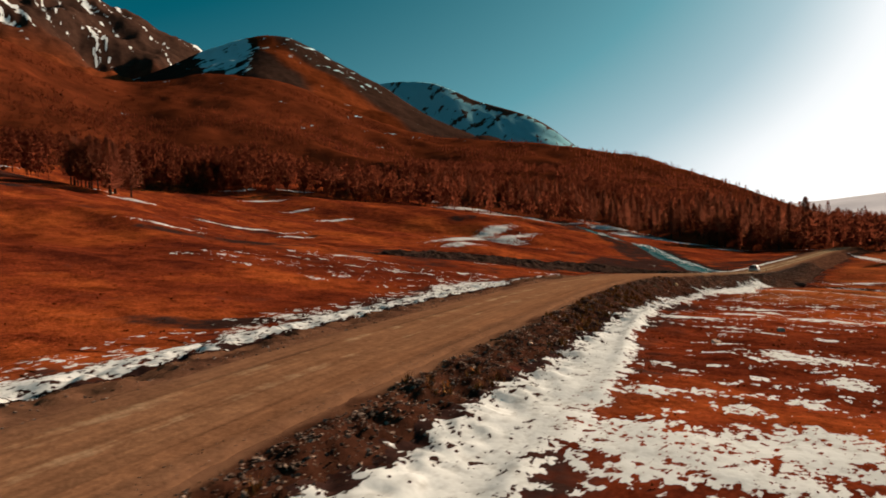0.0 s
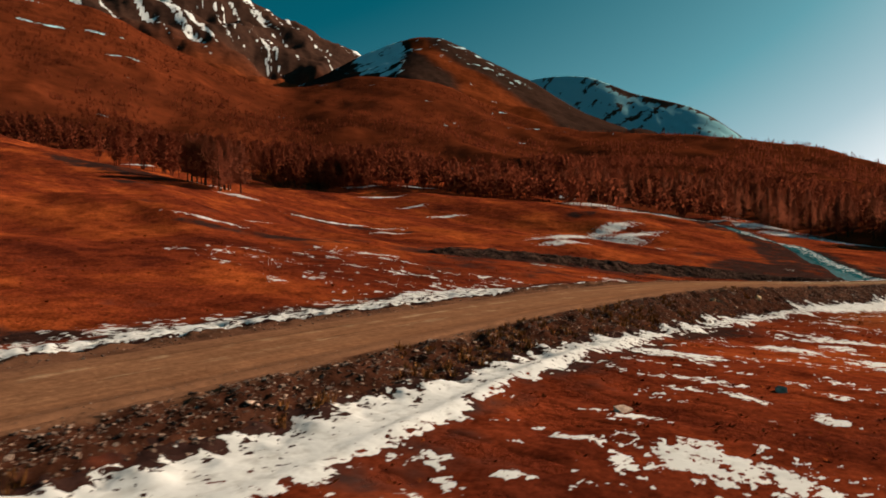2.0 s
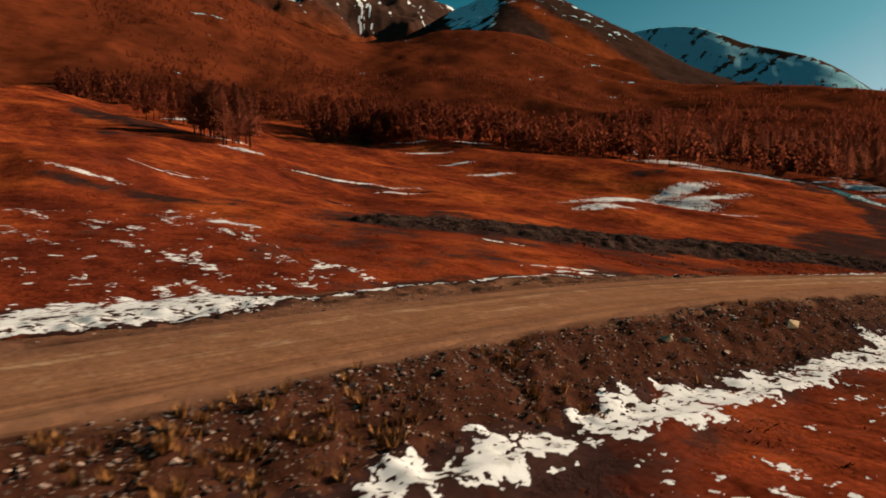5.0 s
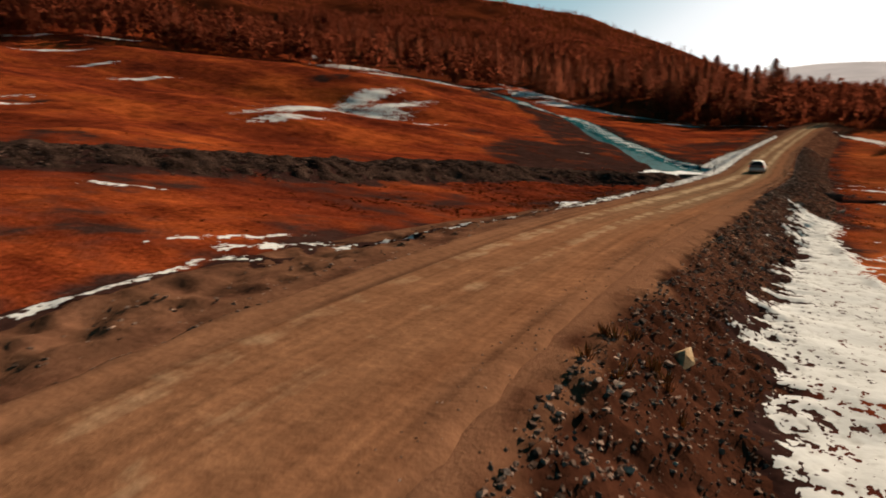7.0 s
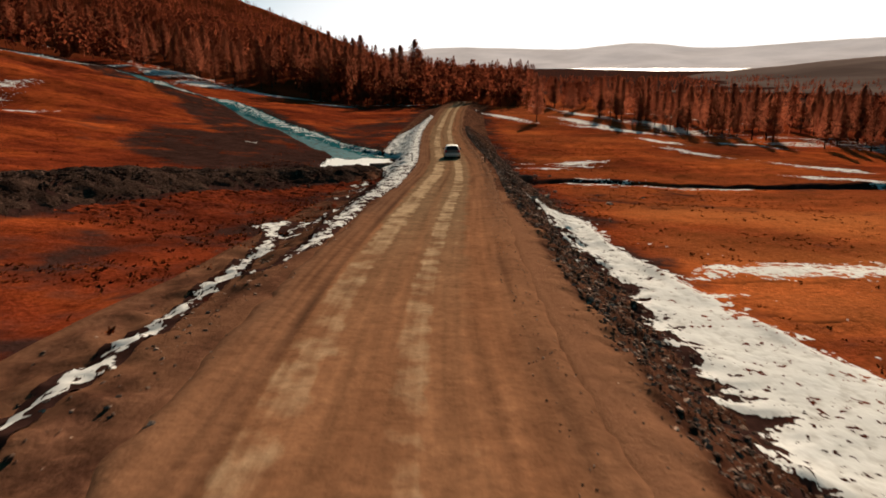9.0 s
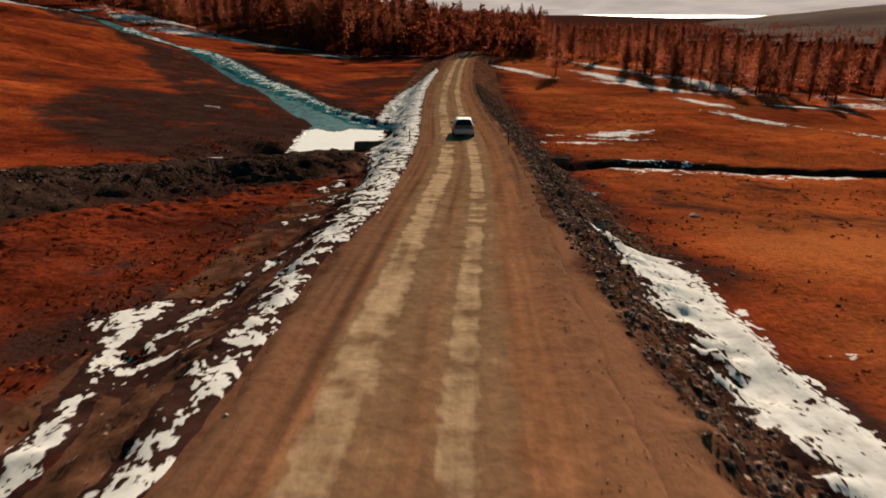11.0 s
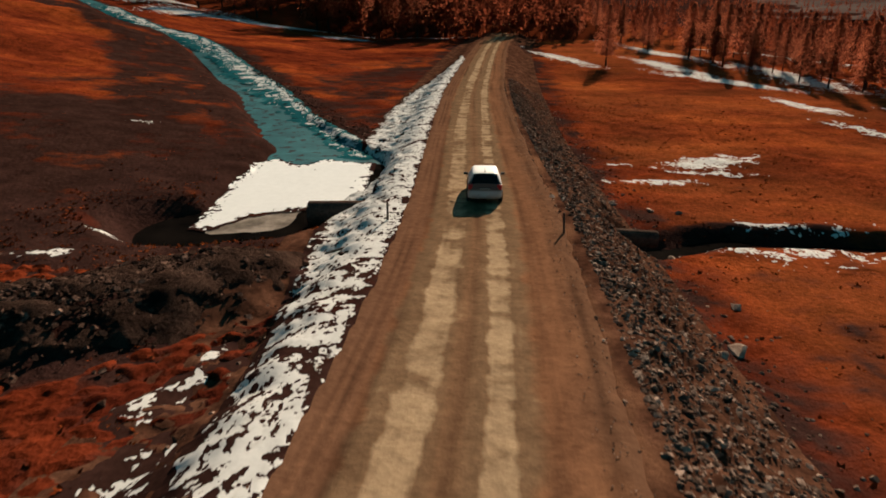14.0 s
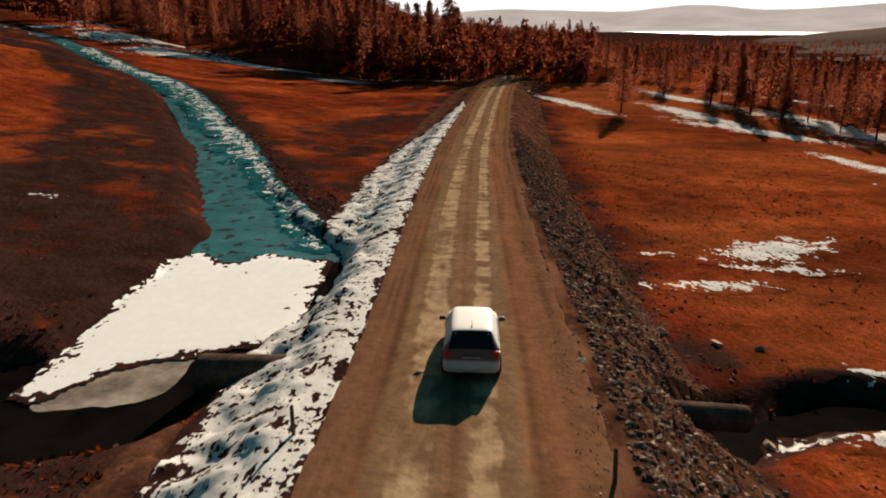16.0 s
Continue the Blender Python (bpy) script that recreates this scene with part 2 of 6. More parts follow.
def road_material():
    m, n, l, p = nodes_of("road_gravel")
    nt = m.node_tree
    fine = noise_node(nt, 3.4, 3.5, 0.65)
    mid = noise_node(nt, 0.9, 5, 0.62)
    streak = noise_node(nt, 1.0, 2.5, 0.5, coord="UV", stretch=(4.0, 0.10, 1))
    blot = noise_node(nt, 1.0, 5, 0.65, coord="UV", stretch=(0.8, 0.22, 1))
    c = mix(nt, ramp(nt, blot, [(0.30, (0, 0, 0)), (0.70, (1, 1, 1))]), (0.195, 0.084, 0.041), (0.285, 0.130, 0.065))
    c = mix(nt, 1.0, c, ramp(nt, streak, [(0.3, (0.80, 0.79, 0.78)), (0.7, (1.16, 1.16, 1.15))]), "MULTIPLY")
    worn = mix(nt, mid, (0.130, 0.080, 0.045), (0.225, 0.142, 0.082))  # grey-beige, hard-packed carriageway
    c = mix(nt, attr(nt, "lane"), c, worn)
    c = mix(nt, ramp(nt, maths(nt, "ADD", maths(nt, "ADD", attr(nt, "rut"), maths(nt, "MULTIPLY", maths(nt, "SUBTRACT", streak, 0.5), 0.5)), maths(nt, "MULTIPLY", maths(nt, "SUBTRACT", mid, 0.5), 0.9)), [(0.25, (0, 0, 0)), (0.80, (0.85, 0.85, 0.85))]), c, (0.41, 0.280, 0.168))
    c = mix(nt, attr(nt, "verge"), c, (0.145, 0.072, 0.042))
    c = mix(nt, attr(nt, "groove"), c, (0.060, 0.030, 0.018))
    c = mix(nt, 1.0, c, ramp(nt, mid, [(0.3, (0.86, 0.84, 0.84)), (0.7, (1.12, 1.12, 1.12))]), "MULTIPLY")
    c = mix(nt, 1.0, c, ramp(nt, fine, [(0.25, (0.76, 0.74, 0.74)), (0.5, (1, 1, 1)), (0.8, (1.25, 1.25, 1.25))]), "MULTIPLY")
    l.new(c, p.inputs["Base Color"])
    p.inputs["Roughness"].default_value = 0.93
    p.inputs["Specular IOR Level"].default_value = 0.0
    bump(nt, p, maths(nt, "ADD", fine, maths(nt, "MULTIPLY", mid, 1.5)), 0.45, 0.06)
    return m


def ice_colour(nt):
    """Turquoise ice with dark stones and grit frozen into it."""
    c = ramp(nt, noise_node(nt, 0.35, 5, 0.65), [(0.3, (0.010, 0.072, 0.084)), (0.55, (0.019, 0.115, 0.130)), (0.78, (0.050, 0.20, 0.215))])
    grit = noise_node(nt, 1.1, 2, 0.5)
    return mix(nt, ramp(nt, grit, [(0.60, (0, 0, 0)), (0.63, (1, 1, 1))]), c, (0.012, 0.012, 0.013))


def snow_material(name="old_snow", under="grass", smooth=False):
    """Thin melting snow: the cover attribute thins out raggedly to what lies under it."""
    m, n, l, p = nodes_of(name)
    nt = m.node_tree
    if under == "grass":
        c, fine, mid = grass_colour(nt)
    else:
        c = ice_colour(nt)
    a = noise_node(nt, 0.75, 3, 0.55, stretch=(1.0, 1.2, 1))
    b = noise_node(nt, 2.6, 2, 0.5, stretch=(1.15, 0.8, 1))
    pit = noise_node(nt, 2.1, 2, 0.5, stretch=(1.2, 0.8, 1))
    v = maths(nt, "ADD", attr(nt, "cover"), maths(nt, "MULTIPLY", maths(nt, "SUBTRACT", a, 0.5), 3.2))
    v = maths(nt, "ADD", v, maths(nt, "MULTIPLY", maths(nt, "SUBTRACT", b, 0.5), 2.6))
    v = maths(nt, "SUBTRACT", v, maths(nt, "MULTIPLY", maths(nt, "MAXIMUM", maths(nt, "SUBTRACT", pit, 0.60), 0.0), 10.0))
    if not smooth:  # stones and stubble showing through where it is thin
        fleck = noise_node(nt, 4.2, 2, 0.55, stretch=(1.3, 0.8, 1))
        v = maths(nt, "SUBTRACT", v, maths(nt, "MULTIPLY", maths(nt, "MAXIMUM", maths(nt, "SUBTRACT", fleck, 0.54), 0.0), 7.0))
    white = mix(nt, a, (0.56, 0.535, 0.50), (0.78, 0.76, 0.73)) if not smooth else mix(nt, a, (0.78, 0.77, 0.75), (0.84, 0.83, 0.81))
    white = mix(nt, 1.0, white, ramp(nt, b, [(0.25, (0.72, 0.70, 0.68)), (0.5, (1, 1, 1))] if not smooth else [(0.25, (1.08, 1.08, 1.07)), (0.7, (1.14, 1.14, 1.13))]), "MULTIPLY")
    c = mix(nt, ramp(nt, v, [(0.0, (0, 0, 0)), (0.07, (1, 1, 1))]), c, white)
    l.new(c, p.inputs["Base Color"])
    p.inputs["Roughness"].default_value = 1.0
    p.inputs["Specular IOR Level"].default_value = 0.0
    bump(nt, p, maths(nt, "ADD", b, maths(nt, "MULTIPLY", a, 1.5)), 0.05 if smooth else 0.32, 0.08)
    return m


def ice_material():
    m, n, l, p = nodes_of("river_ice")
    nt = m.node_tree
    b = noise_node(nt, 1.3, 5, 0.62, stretch=(0.7, 1.2, 1))
    l.new(ice_colour(nt), p.inputs["Base Color"])
    p.inputs["Roughness"].default_value = 0.6
    p.inputs["Specular IOR Level"].default_value = 0.05
    bump(nt, p, b, 0.25, 0.05)
    return m


def water_material():
    m, n, l, p = nodes_of("dark_water")
    nt = m.node_tree
    l.new(ramp(nt, noise_node(nt, 0.6, 3), [(0.3, (0.0035, 0.0030, 0.0028)), (0.7, (0.011, 0.0085, 0.0070))]), p.inputs["Base Color"])
    p.inputs["Roughness"].default_value = 0.4
    p.inputs["Specular IOR Level"].default_value = 0.0
    bump(nt, p, noise_node(nt, 4.0, 2), 0.08, 0.02)
    return m


def needles(name, dark, light, per):
    """Autumn larch needles: light comes through them."""
    m, n, l, p = nodes_of(name)
    nt = m.node_tree
    g = n.new("ShaderNodeNewGeometry")
    c = ramp(nt, g.outputs["Random Per Island"], [(0.0, dark), (1.0, light)])
    if per:
        o = n.new("ShaderNodeObjectInfo")
        c = mix(nt, 1.0, c, ramp(nt, o.outputs["Random"], [(0.0, (0.6, 0.58, 0.58)), (0.6, (1, 1, 1)), (1.0, (1.25, 1.22, 1.15))]), "MULTIPLY")
    else:
        c = mix(nt, 1.0, c, ramp(nt, noise_node(nt, 0.06, 4), [(0.35, (0.6, 0.55, 0.55)), (0.65, (1.2, 1.2, 1.2))]), "MULTIPLY")
    l.new(c, p.inputs["Base Color"])
    p.inputs["Roughness"].default_value = 1.0
    p.inputs["Specular IOR Level"].default_value = 0.0
    tr = n.new("ShaderNodeBsdfTranslucent")
    l.new(c, tr.inputs[0])
    mx = n.new("ShaderNodeMixShader")
    mx.inputs[0].default_value = 0.58
    at = n.new("ShaderNodeAttribute")
    at.attribute_name = "outward"
    tilt = n.new("ShaderNodeVectorMath")
    tilt.operation = "SCALE"
    tilt.inputs["Scale"].default_value = 0.18
    l.new(g.outputs["Normal"], tilt.inputs[0])
    total = n.new("ShaderNodeVectorMath")
    l.new(at.outputs["Vector"], total.inputs[0])
    l.new(tilt.outputs[0], total.inputs[1])
    unit = n.new("ShaderNodeVectorMath")
    unit.operation = "NORMALIZE"
    l.new(total.outputs[0], unit.inputs[0])
    l.new(unit.outputs[0], p.inputs["Normal"])
    l.new(unit.outputs[0], tr.inputs["Normal"])
    l.new(p.outputs[0], mx.inputs[1])
    l.new(tr.outputs[0], mx.inputs[2])
    l.new(mx.outputs[0], n["Material Output"].inputs[0])
    return m


# the default snow colour holds the teal of snow in shade
def mountain_material(name, grass, rock, snow_at, snow=(0.40, 0.66, 0.72), fleck=4.5):
    """Slopes of dry grass and bare rock, with streaks of snow where the snow attribute is high."""
    m, n, l, p = nodes_of(name)
    nt = m.node_tree
    a, b, st = noise_node(nt, 0.006, 6, 0.65), noise_node(nt, 0.05, 6, 0.7), noise_node(nt, 0.022, 5, 0.66, stretch=(1.9, 0.75, 0.5))
    c = mix(nt, ramp(nt, a, [(0.35, (0, 0, 0)), (0.65, (1, 1, 1))]), grass, tuple(v * 0.5 for v in grass))
    c = mix(nt, attr(nt, "rock"), c, rock)
    c = mix(nt, 1.0, c, ramp(nt, b, [(0.3, (0.55, 0.55, 0.55)), (0.7, (1.35, 1.35, 1.35))]), "MULTIPLY")
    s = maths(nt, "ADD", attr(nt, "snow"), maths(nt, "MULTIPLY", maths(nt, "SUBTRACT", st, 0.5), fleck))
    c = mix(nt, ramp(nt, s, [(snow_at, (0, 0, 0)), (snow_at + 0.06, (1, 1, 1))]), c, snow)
    l.new(c, p.inputs["Base Color"])
    p.inputs["Roughness"].default_value = 1.0
    p.inputs["Specular IOR Level"].default_value = 0.0
    bump(nt, p, b, 0.25, 3.0)
    return m


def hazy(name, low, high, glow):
    """Distant hills: the haze of bright air is put into colour and glow."""
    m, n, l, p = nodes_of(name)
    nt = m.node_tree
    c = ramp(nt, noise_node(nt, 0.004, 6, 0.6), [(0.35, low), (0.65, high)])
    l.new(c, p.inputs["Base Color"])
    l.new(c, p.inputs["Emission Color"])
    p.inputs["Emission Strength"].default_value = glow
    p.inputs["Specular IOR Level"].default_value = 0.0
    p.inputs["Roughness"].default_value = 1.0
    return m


M_POOL_SNOW = snow_material("pool_snow", "grass", True)
M_MEADOW, M_ROAD, M_SNOW, M_RIME, M_ICE, M_WATER = meadow_material(), road_material(), snow_material(), snow_material("snow_on_ice", "ice"), ice_material(), water_material()
M_BANK = earth("bank_gravel", (0.036, 0.0155, 0.0100), (0.088, 0.037, 0.0220), (0.17, 0.075, 0.044), 0.9, 5.0, bumps=0.6, dist=0.07)
M_BERM = earth("berm_gravel", (0.022, 0.0125, 0.0095), (0.050, 0.028, 0.0205), (0.095, 0.054, 0.039), 0.7, 5.0, bumps=0.9, dist=0.25)
M_CLOD = earth("clods", (0.036, 0.021, 0.0165), (0.076, 0.045, 0.034), (0.15, 0.092, 0.070), 1.5, 12.0, bumps=0.6, dist=0.04, per="island")
M_STONE = earth("stone", (0.22, 0.145, 0.110), (0.38, 0.265, 0.205), (0.52, 0.39, 0.31), 2.5, 20.0, bumps=0.5, dist=0.02, per="object")
M_STONES = earth("loose_stones", (0.10, 0.062, 0.047), (0.20, 0.135, 0.104), (0.36, 0.26, 0.205), 2.5, 20.0, bumps=0.5, dist=0.02, per="island")
M_PALE = earth("pale_stone", (0.30, 0.19, 0.10), (0.45, 0.31, 0.18), (0.58, 0.43, 0.28), 3.0, 16.0, bumps=0.5, dist=0.03)
M_TUFT = earth("tussock_grass", (0.07, 0.015, 0.006), (0.16, 0.034, 0.010), (0.30, 0.072, 0.016), 0.6, 12.0, bumps=0.2, dist=0.02, per="island")
M_OCHRE = earth("ochre_grass", (0.16, 0.065, 0.020), (0.28, 0.125, 0.040), (0.42, 0.20, 0.070), 0.6, 12.0, bumps=0.2, dist=0.02, per="island")
M_BARK = earth("larch_bark", (0.020, 0.013, 0.010), (0.040, 0.026, 0.020), (0.070, 0.045, 0.034), 2.0, 14.0, bumps=0.8, dist=0.03, stretch=(4, 4, 0.6))
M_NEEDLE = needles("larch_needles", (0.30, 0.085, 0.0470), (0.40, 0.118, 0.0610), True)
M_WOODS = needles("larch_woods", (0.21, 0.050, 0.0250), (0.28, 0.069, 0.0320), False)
M_BRUSH = needles("brush", (0.11, 0.026, 0.0130), (0.19, 0.043, 0.0180), False)
M_HILL = mountain_material("hillside", (0.160, 0.030, 0.0090), (0.075, 0.024, 0.013), 0.9)
# the cool cast of shaded snow is painted into the peak's snow colour
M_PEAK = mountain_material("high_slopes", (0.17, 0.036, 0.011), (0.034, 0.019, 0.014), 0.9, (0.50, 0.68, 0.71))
M_STREAKED = mountain_material("streaked_rock", (0.16, 0.036, 0.012), (0.052, 0.027, 0.019), 0.9, (0.72, 0.72, 0.70), 1.8)
# blue shade is put into this snow's base colour
M_SNOWCAP = mountain_material("shade_tinted_snow", (0.15, 0.045, 0.020), (0.07, 0.036, 0.025), 0.9, (0.25, 0.49, 0.54), 3.0)
# both glow weakly to paint in haze; neither is a light source
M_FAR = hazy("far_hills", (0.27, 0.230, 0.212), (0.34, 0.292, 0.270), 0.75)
M_MIDHILL = hazy("hazy_valley_woods", (0.055, 0.036, 0.029), (0.105, 0.072, 0.058), 0.35)
M_FILM = earth("thin_ice", (0.18, 0.145, 0.115), (0.30, 0.245, 0.20), (0.42, 0.355, 0.295), 0.4, 0.8, rough=0.6, bumps=0.05, dist=0.02)
M_LAKE = plain("lake_snow", (0.66, 0.65, 0.63), 0.6, fine=0.02, var=0.08)


# ---- building helpers ----
def mesh_data(name, verts, faces, material=None, smooth=False, values=None, uv=None, arrows=None):
    me = bpy.data.meshes.new(name)
    v = np.asarray(verts, np.float32)
    f = np.asarray(faces, np.int32)
    me.vertices.add(len(v))
    me.vertices.foreach_set("co", v.ravel())
    k = f.shape[1]
    me.loops.add(f.size)
    me.loops.foreach_set("vertex_index", f.ravel())
    me.polygons.add(len(f))
    me.polygons.foreach_set("loop_start", np.arange(0, f.size, k, dtype=np.int32))
    me.polygons.foreach_set("use_smooth", np.full(len(f), smooth, bool))
    for key, val in (values or {}).items():
        a = me.attributes.new(key, "FLOAT", "POINT")
        a.data.foreach_set("value", np.asarray(val, np.float32).ravel())
    for key, val in (arrows or {}).items():
        a = me.attributes.new(key, "FLOAT_VECTOR", "POINT")
        a.data.foreach_set("vector", np.asarray(val, np.float32).ravel())
    if uv is not None:
        layer = me.uv_layers.new(name="UVMap")
        layer.data.foreach_set("uv", np.asarray(uv, np.float32)[f.ravel()].ravel())
    me.update(calc_edges=True)
    me.validate()
    if material:
        me.materials.append(material)
    return me


def grid_faces(nu, nv, keep=None):
    i = np.arange(nu * nv).reshape(nu, nv)
    f = np.stack([i[:-1, :-1], i[1:, :-1], i[1:, 1:], i[:-1, 1:]], -1).reshape(-1, 4)
    return f if keep is None else f[keep.reshape(-1)]


def compact(verts, faces):
    used = np.unique(faces)
    back = np.zeros(len(verts), int)
    back[used] = np.arange(len(used))
    return verts[used], back[faces], used


def part(name, bm, material, parent, label=""):
    me = bpy.data.meshes.new(name)
    bm.to_mesh(me)
    bm.free()
    me.materials.append(material)
    ob = new(name, me)
    ob.parent = parent
    if label:
        ob["label"] = label
    return ob


def data_part(name, me, parent, label="", m=None):
    ob = new(name, me)
    ob.parent = parent
    if m is not None:
        ob.matrix_basis = m
    if label:
        ob["label"] = label
    return ob


def steps(knots):
    """Coordinates from (start, step) pairs; the last pair ends the run."""
    out = []
    for (a, d), (b, _) in zip(knots, knots[1:]):
        n = max(1, round((b - a) / d))
        out += [a + (b - a) * k / n for k in range(n)]
    return np.array(out + [knots[-1][0]])


# ---- the ground: one sheet to the horizon ----
def ground_height(x, y):
    z = land(x, y) - 0.30 * sm(8.9, 8.2, np.abs(side(x, y)))
    far = sm(300, 900, np.hypot(x, y + 60))
    return z * (1 - far) + far * np.where(x > 0, -16.0, -10.0)


DARK_PATCHES = [(-200.0, -62.0, 32.0, 9.0, 15), (-150.0, -74.0, 18.0, 4.0, 60), (-60.0, -92.0, 12.0, 2.5, 35), (-14.0, -130.0, 7.0, 2.5, 20),
           (-118.0, -33.0, 22.0, 2.2, 55), (-70.0, -52.0, 16.0, 2.0, 15), (-78.0, 30.0, 16.0, 6.0, 65), (-100.0, 70.0, 20.0, 4.0, 60)]


def dirt_at(x, y):
    """Where soil colour replaces turf: banks, dark patches, the spoil beside the berm."""
    s = np.abs(side(x, y))
    d, _ = poly_dist(x, y, BERM)
    dirt = 0.9 * sm(7.5, 3.0, d)
    dd = np.hypot(((x + 27) * 0.9 + (y - 12) * 0.45) / 13, ((y - 12) * 0.9 - (x + 27) * 0.45) / 24)
    dirt = np.maximum(dirt, 0.85 * sm(1.15, 0.75, dd))
    d, _ = poly_dist(x, y, RIVER)
    dirt = np.maximum(dirt, 0.85 * sm(10.5, 5.0, d))
    d, _ = poly_dist(x + 6.5, y + 3.5, RIVER)
    dirt = np.maximum(dirt, 0.75 * sm(11, 6, d))
    d, _ = poly_dist(x, y, STREAM)
    dirt = np.maximum(dirt, 0.8 * sm(3.5, 1.5, d))
    for cx, cy, a, b, turn in DARK_PATCHES:
        c, q = math.cos(radians(turn)), math.sin(radians(turn))
        e = np.hypot(((x - cx) * c + (y - cy) * q) / a, (-(x - cx) * q + (y - cy) * c) / b)
        dirt = np.maximum(dirt, 0.72 * sm(1.3, 0.6, e))
    for cx, cy, a, b, k in ((-32, -62, 42, 38, 0.36), (-8, 60, 15, 50, 0.52), (19, -14, 11, 16, 0.34), (-13, -7, 12, 6.5, 0.95), (-38, 30, 20, 26, 0.36)):
        dirt = np.maximum(dirt, k * sm(1.2, 0.5, np.hypot((x - cx) / a, (y - cy) / b)))
    dirt = np.maximum(dirt, 0.8 * sm(330, 480, np.hypot(x, y + 60)) * (x > 0))
    return np.maximum(dirt, 0.62 * sm(14.5, 8.5, s))


def straw_at(x, y):
    """Paler, sparser grass on the level meadow to the right."""
    s = side(x, y)
    return (0.9 - 0.65 * sm(-40, -12, y)) * sm(9, 15, s) * sm(-88, -60, y) * sm(75, 40, s) * np.clip(0.75 + 0.5 * fbm(x / 17, y / 9, 3, 190), 0, 1)


def seen(x, y):
    """Height of the ground's mesh, between its own points."""
    gx, gy, z = SHEET
    i = np.clip(np.searchsorted(gx, x) - 1, 0, len(gx) - 2)
    j = np.clip(np.searchsorted(gy, y) - 1, 0, len(gy) - 2)
    u, v = (x - gx[i]) / (gx[i + 1] - gx[i]), (y - gy[j]) / (gy[j + 1] - gy[j])
    return (z[i, j] * (1 - u) + z[i + 1, j] * u) * (1 - v) + (z[i, j + 1] * (1 - u) + z[i + 1, j + 1] * u) * v


def build_ground():
    gx = steps([(-4700, 500), (-1200, 150), (-360, 14), (-120, 3.0), (-50, 0.9), (-16, 0.45), (32, 1.2), (90, 5), (200, 20), (420, 150), (1200, 500), (4700, 0)])
    gy = steps([(-4700, 500), (-1200, 150), (-320, 12), (-165, 0.9), (-100, 0.6), (45, 1.2), (130, 3.0), (260, 10), (420, 150), (1200, 500), (4700, 0)])
    x, y = np.meshgrid(gx, gy, indexing="ij")
    z = ground_height(x, y)
    dirt = dirt_at(x, y)
    global SHEET
    SHEET = (gx, gy, z)
    me = mesh_data("ground", np.stack([x, y, z], -1).reshape(-1, 3), grid_faces(len(gx), len(gy)), M_MEADOW, True, {"dirt": dirt, "straw": straw_at(x, y)})
    return tagged(new("ground", me), "rolling meadow of dry orange-brown autumn grass", "ground", kind="structure")


def strip(name, material, s0, s1, ns, ys, height, values=None):
    """A band along the road between two distances from its middle."""
    ss = np.linspace(s0, s1, ns)
    s, y = np.meshgrid(ss, ys, indexing="ij")
    lean = xc(y + 0.5) - xc(y - 0.5)
    n = np.sqrt(1 + lean * lean)
    x, yy = xc(y) + s / n, y - s * lean / n
    z = height(x, yy, s, y)
    vals = {k: f(s, y) for k, f in (values or {}).items()}
    uv = np.stack([s, y], -1).reshape(-1, 2)
    return mesh_data(name, np.stack([x, yy, z], -1).reshape(-1, 3), grid_faces(ns, len(ys))[:, ::-1], material, True, vals, uv)


def rut(s, y):
    """Pale wheel tracks, worn in blotches."""
    wob = 0.22 * vnoise(y / 17, y * 0, 31)
    wob = 0.3 * wob
    out = 0.16 * sm(-2.3, -2.1, s - wob) * sm(2.6, 2.2, s - wob)
    left = np.interp(y, [-80, -60, -28, -20, 0, 20, 46], [-1.85, -1.7, -1.25, -1.05, -1.1, -1.15, -0.7])
    right = np.interp(y, [-80, -60, -28, -10, 0, 20, 46], [0.3, 0.5, 1.0, 0.75, 0.65, 0.95, 1.2])
    for k, (c, w) in enumerate(((left, 0.46), (right, 0.34))):
        d = np.abs(s - c - wob) / (w * (1 + 0.07 * vnoise(y / 3.0, s * 0 + k, 33)))
        bars = vnoise(y / 0.45, s * 0.9 + 5 * k, 34)
        blotch = 0.72 + (0.28 + 0.25 * k) * bars + 0.30 * fbm(y / 0.6, s * 2, 2, 48) + 0.25 * vnoise(y / 4.0, s * 0 + 9 * k, 37)
        out = np.maximum(out, sm(1.35, 0.75, d + 0.22 * fbm(y / 0.4, s * 2.5, 3, 44, 0.6)) * np.clip(blotch, 0, 1))
    return np.clip(out, 0, 1) * (0.38 + 0.54 * sm(-75, -30, y))


def lane(s, y):
    """The hard-packed carriageway between the softer verges, with a darker strip down its middle."""
    wob = 0.16 * fbm(y / 0.8, s * 0.8, 3, 46)
    mid = 0.35 * np.exp(-((s + 0.1) / 0.3) ** 2)
    return (1 - mid) * sm(-2.3, -2.05, s + wob) * sm(1.95, 1.5, s + wob) * (0.12 + 0.75 * sm(-66, -38, y))


def groove(s, y):
    wob = 0.22 * vnoise(y / 17, y * 0, 31)
    g = 0
    for c, w, k in ((-2.28, 0.15, 1.0), (1.95, 0.20, 0.35), (-0.1, 0.14, 0.35), (3.1, 0.12, 0.4), (-2.75, 0.07, 0.6), (-3.05, 0.06, 0.5)):
        near = k + (min(1.0, 2 * k) - k) * sm(-45, -25, y)
        g = np.maximum(g, near * np.exp(-((s - c - wob) / w) ** 2) * np.clip(0.55 + 0.7 * vnoise(y / 5, s * 0 + c, 38), 0, 1))
    return g * 0.8


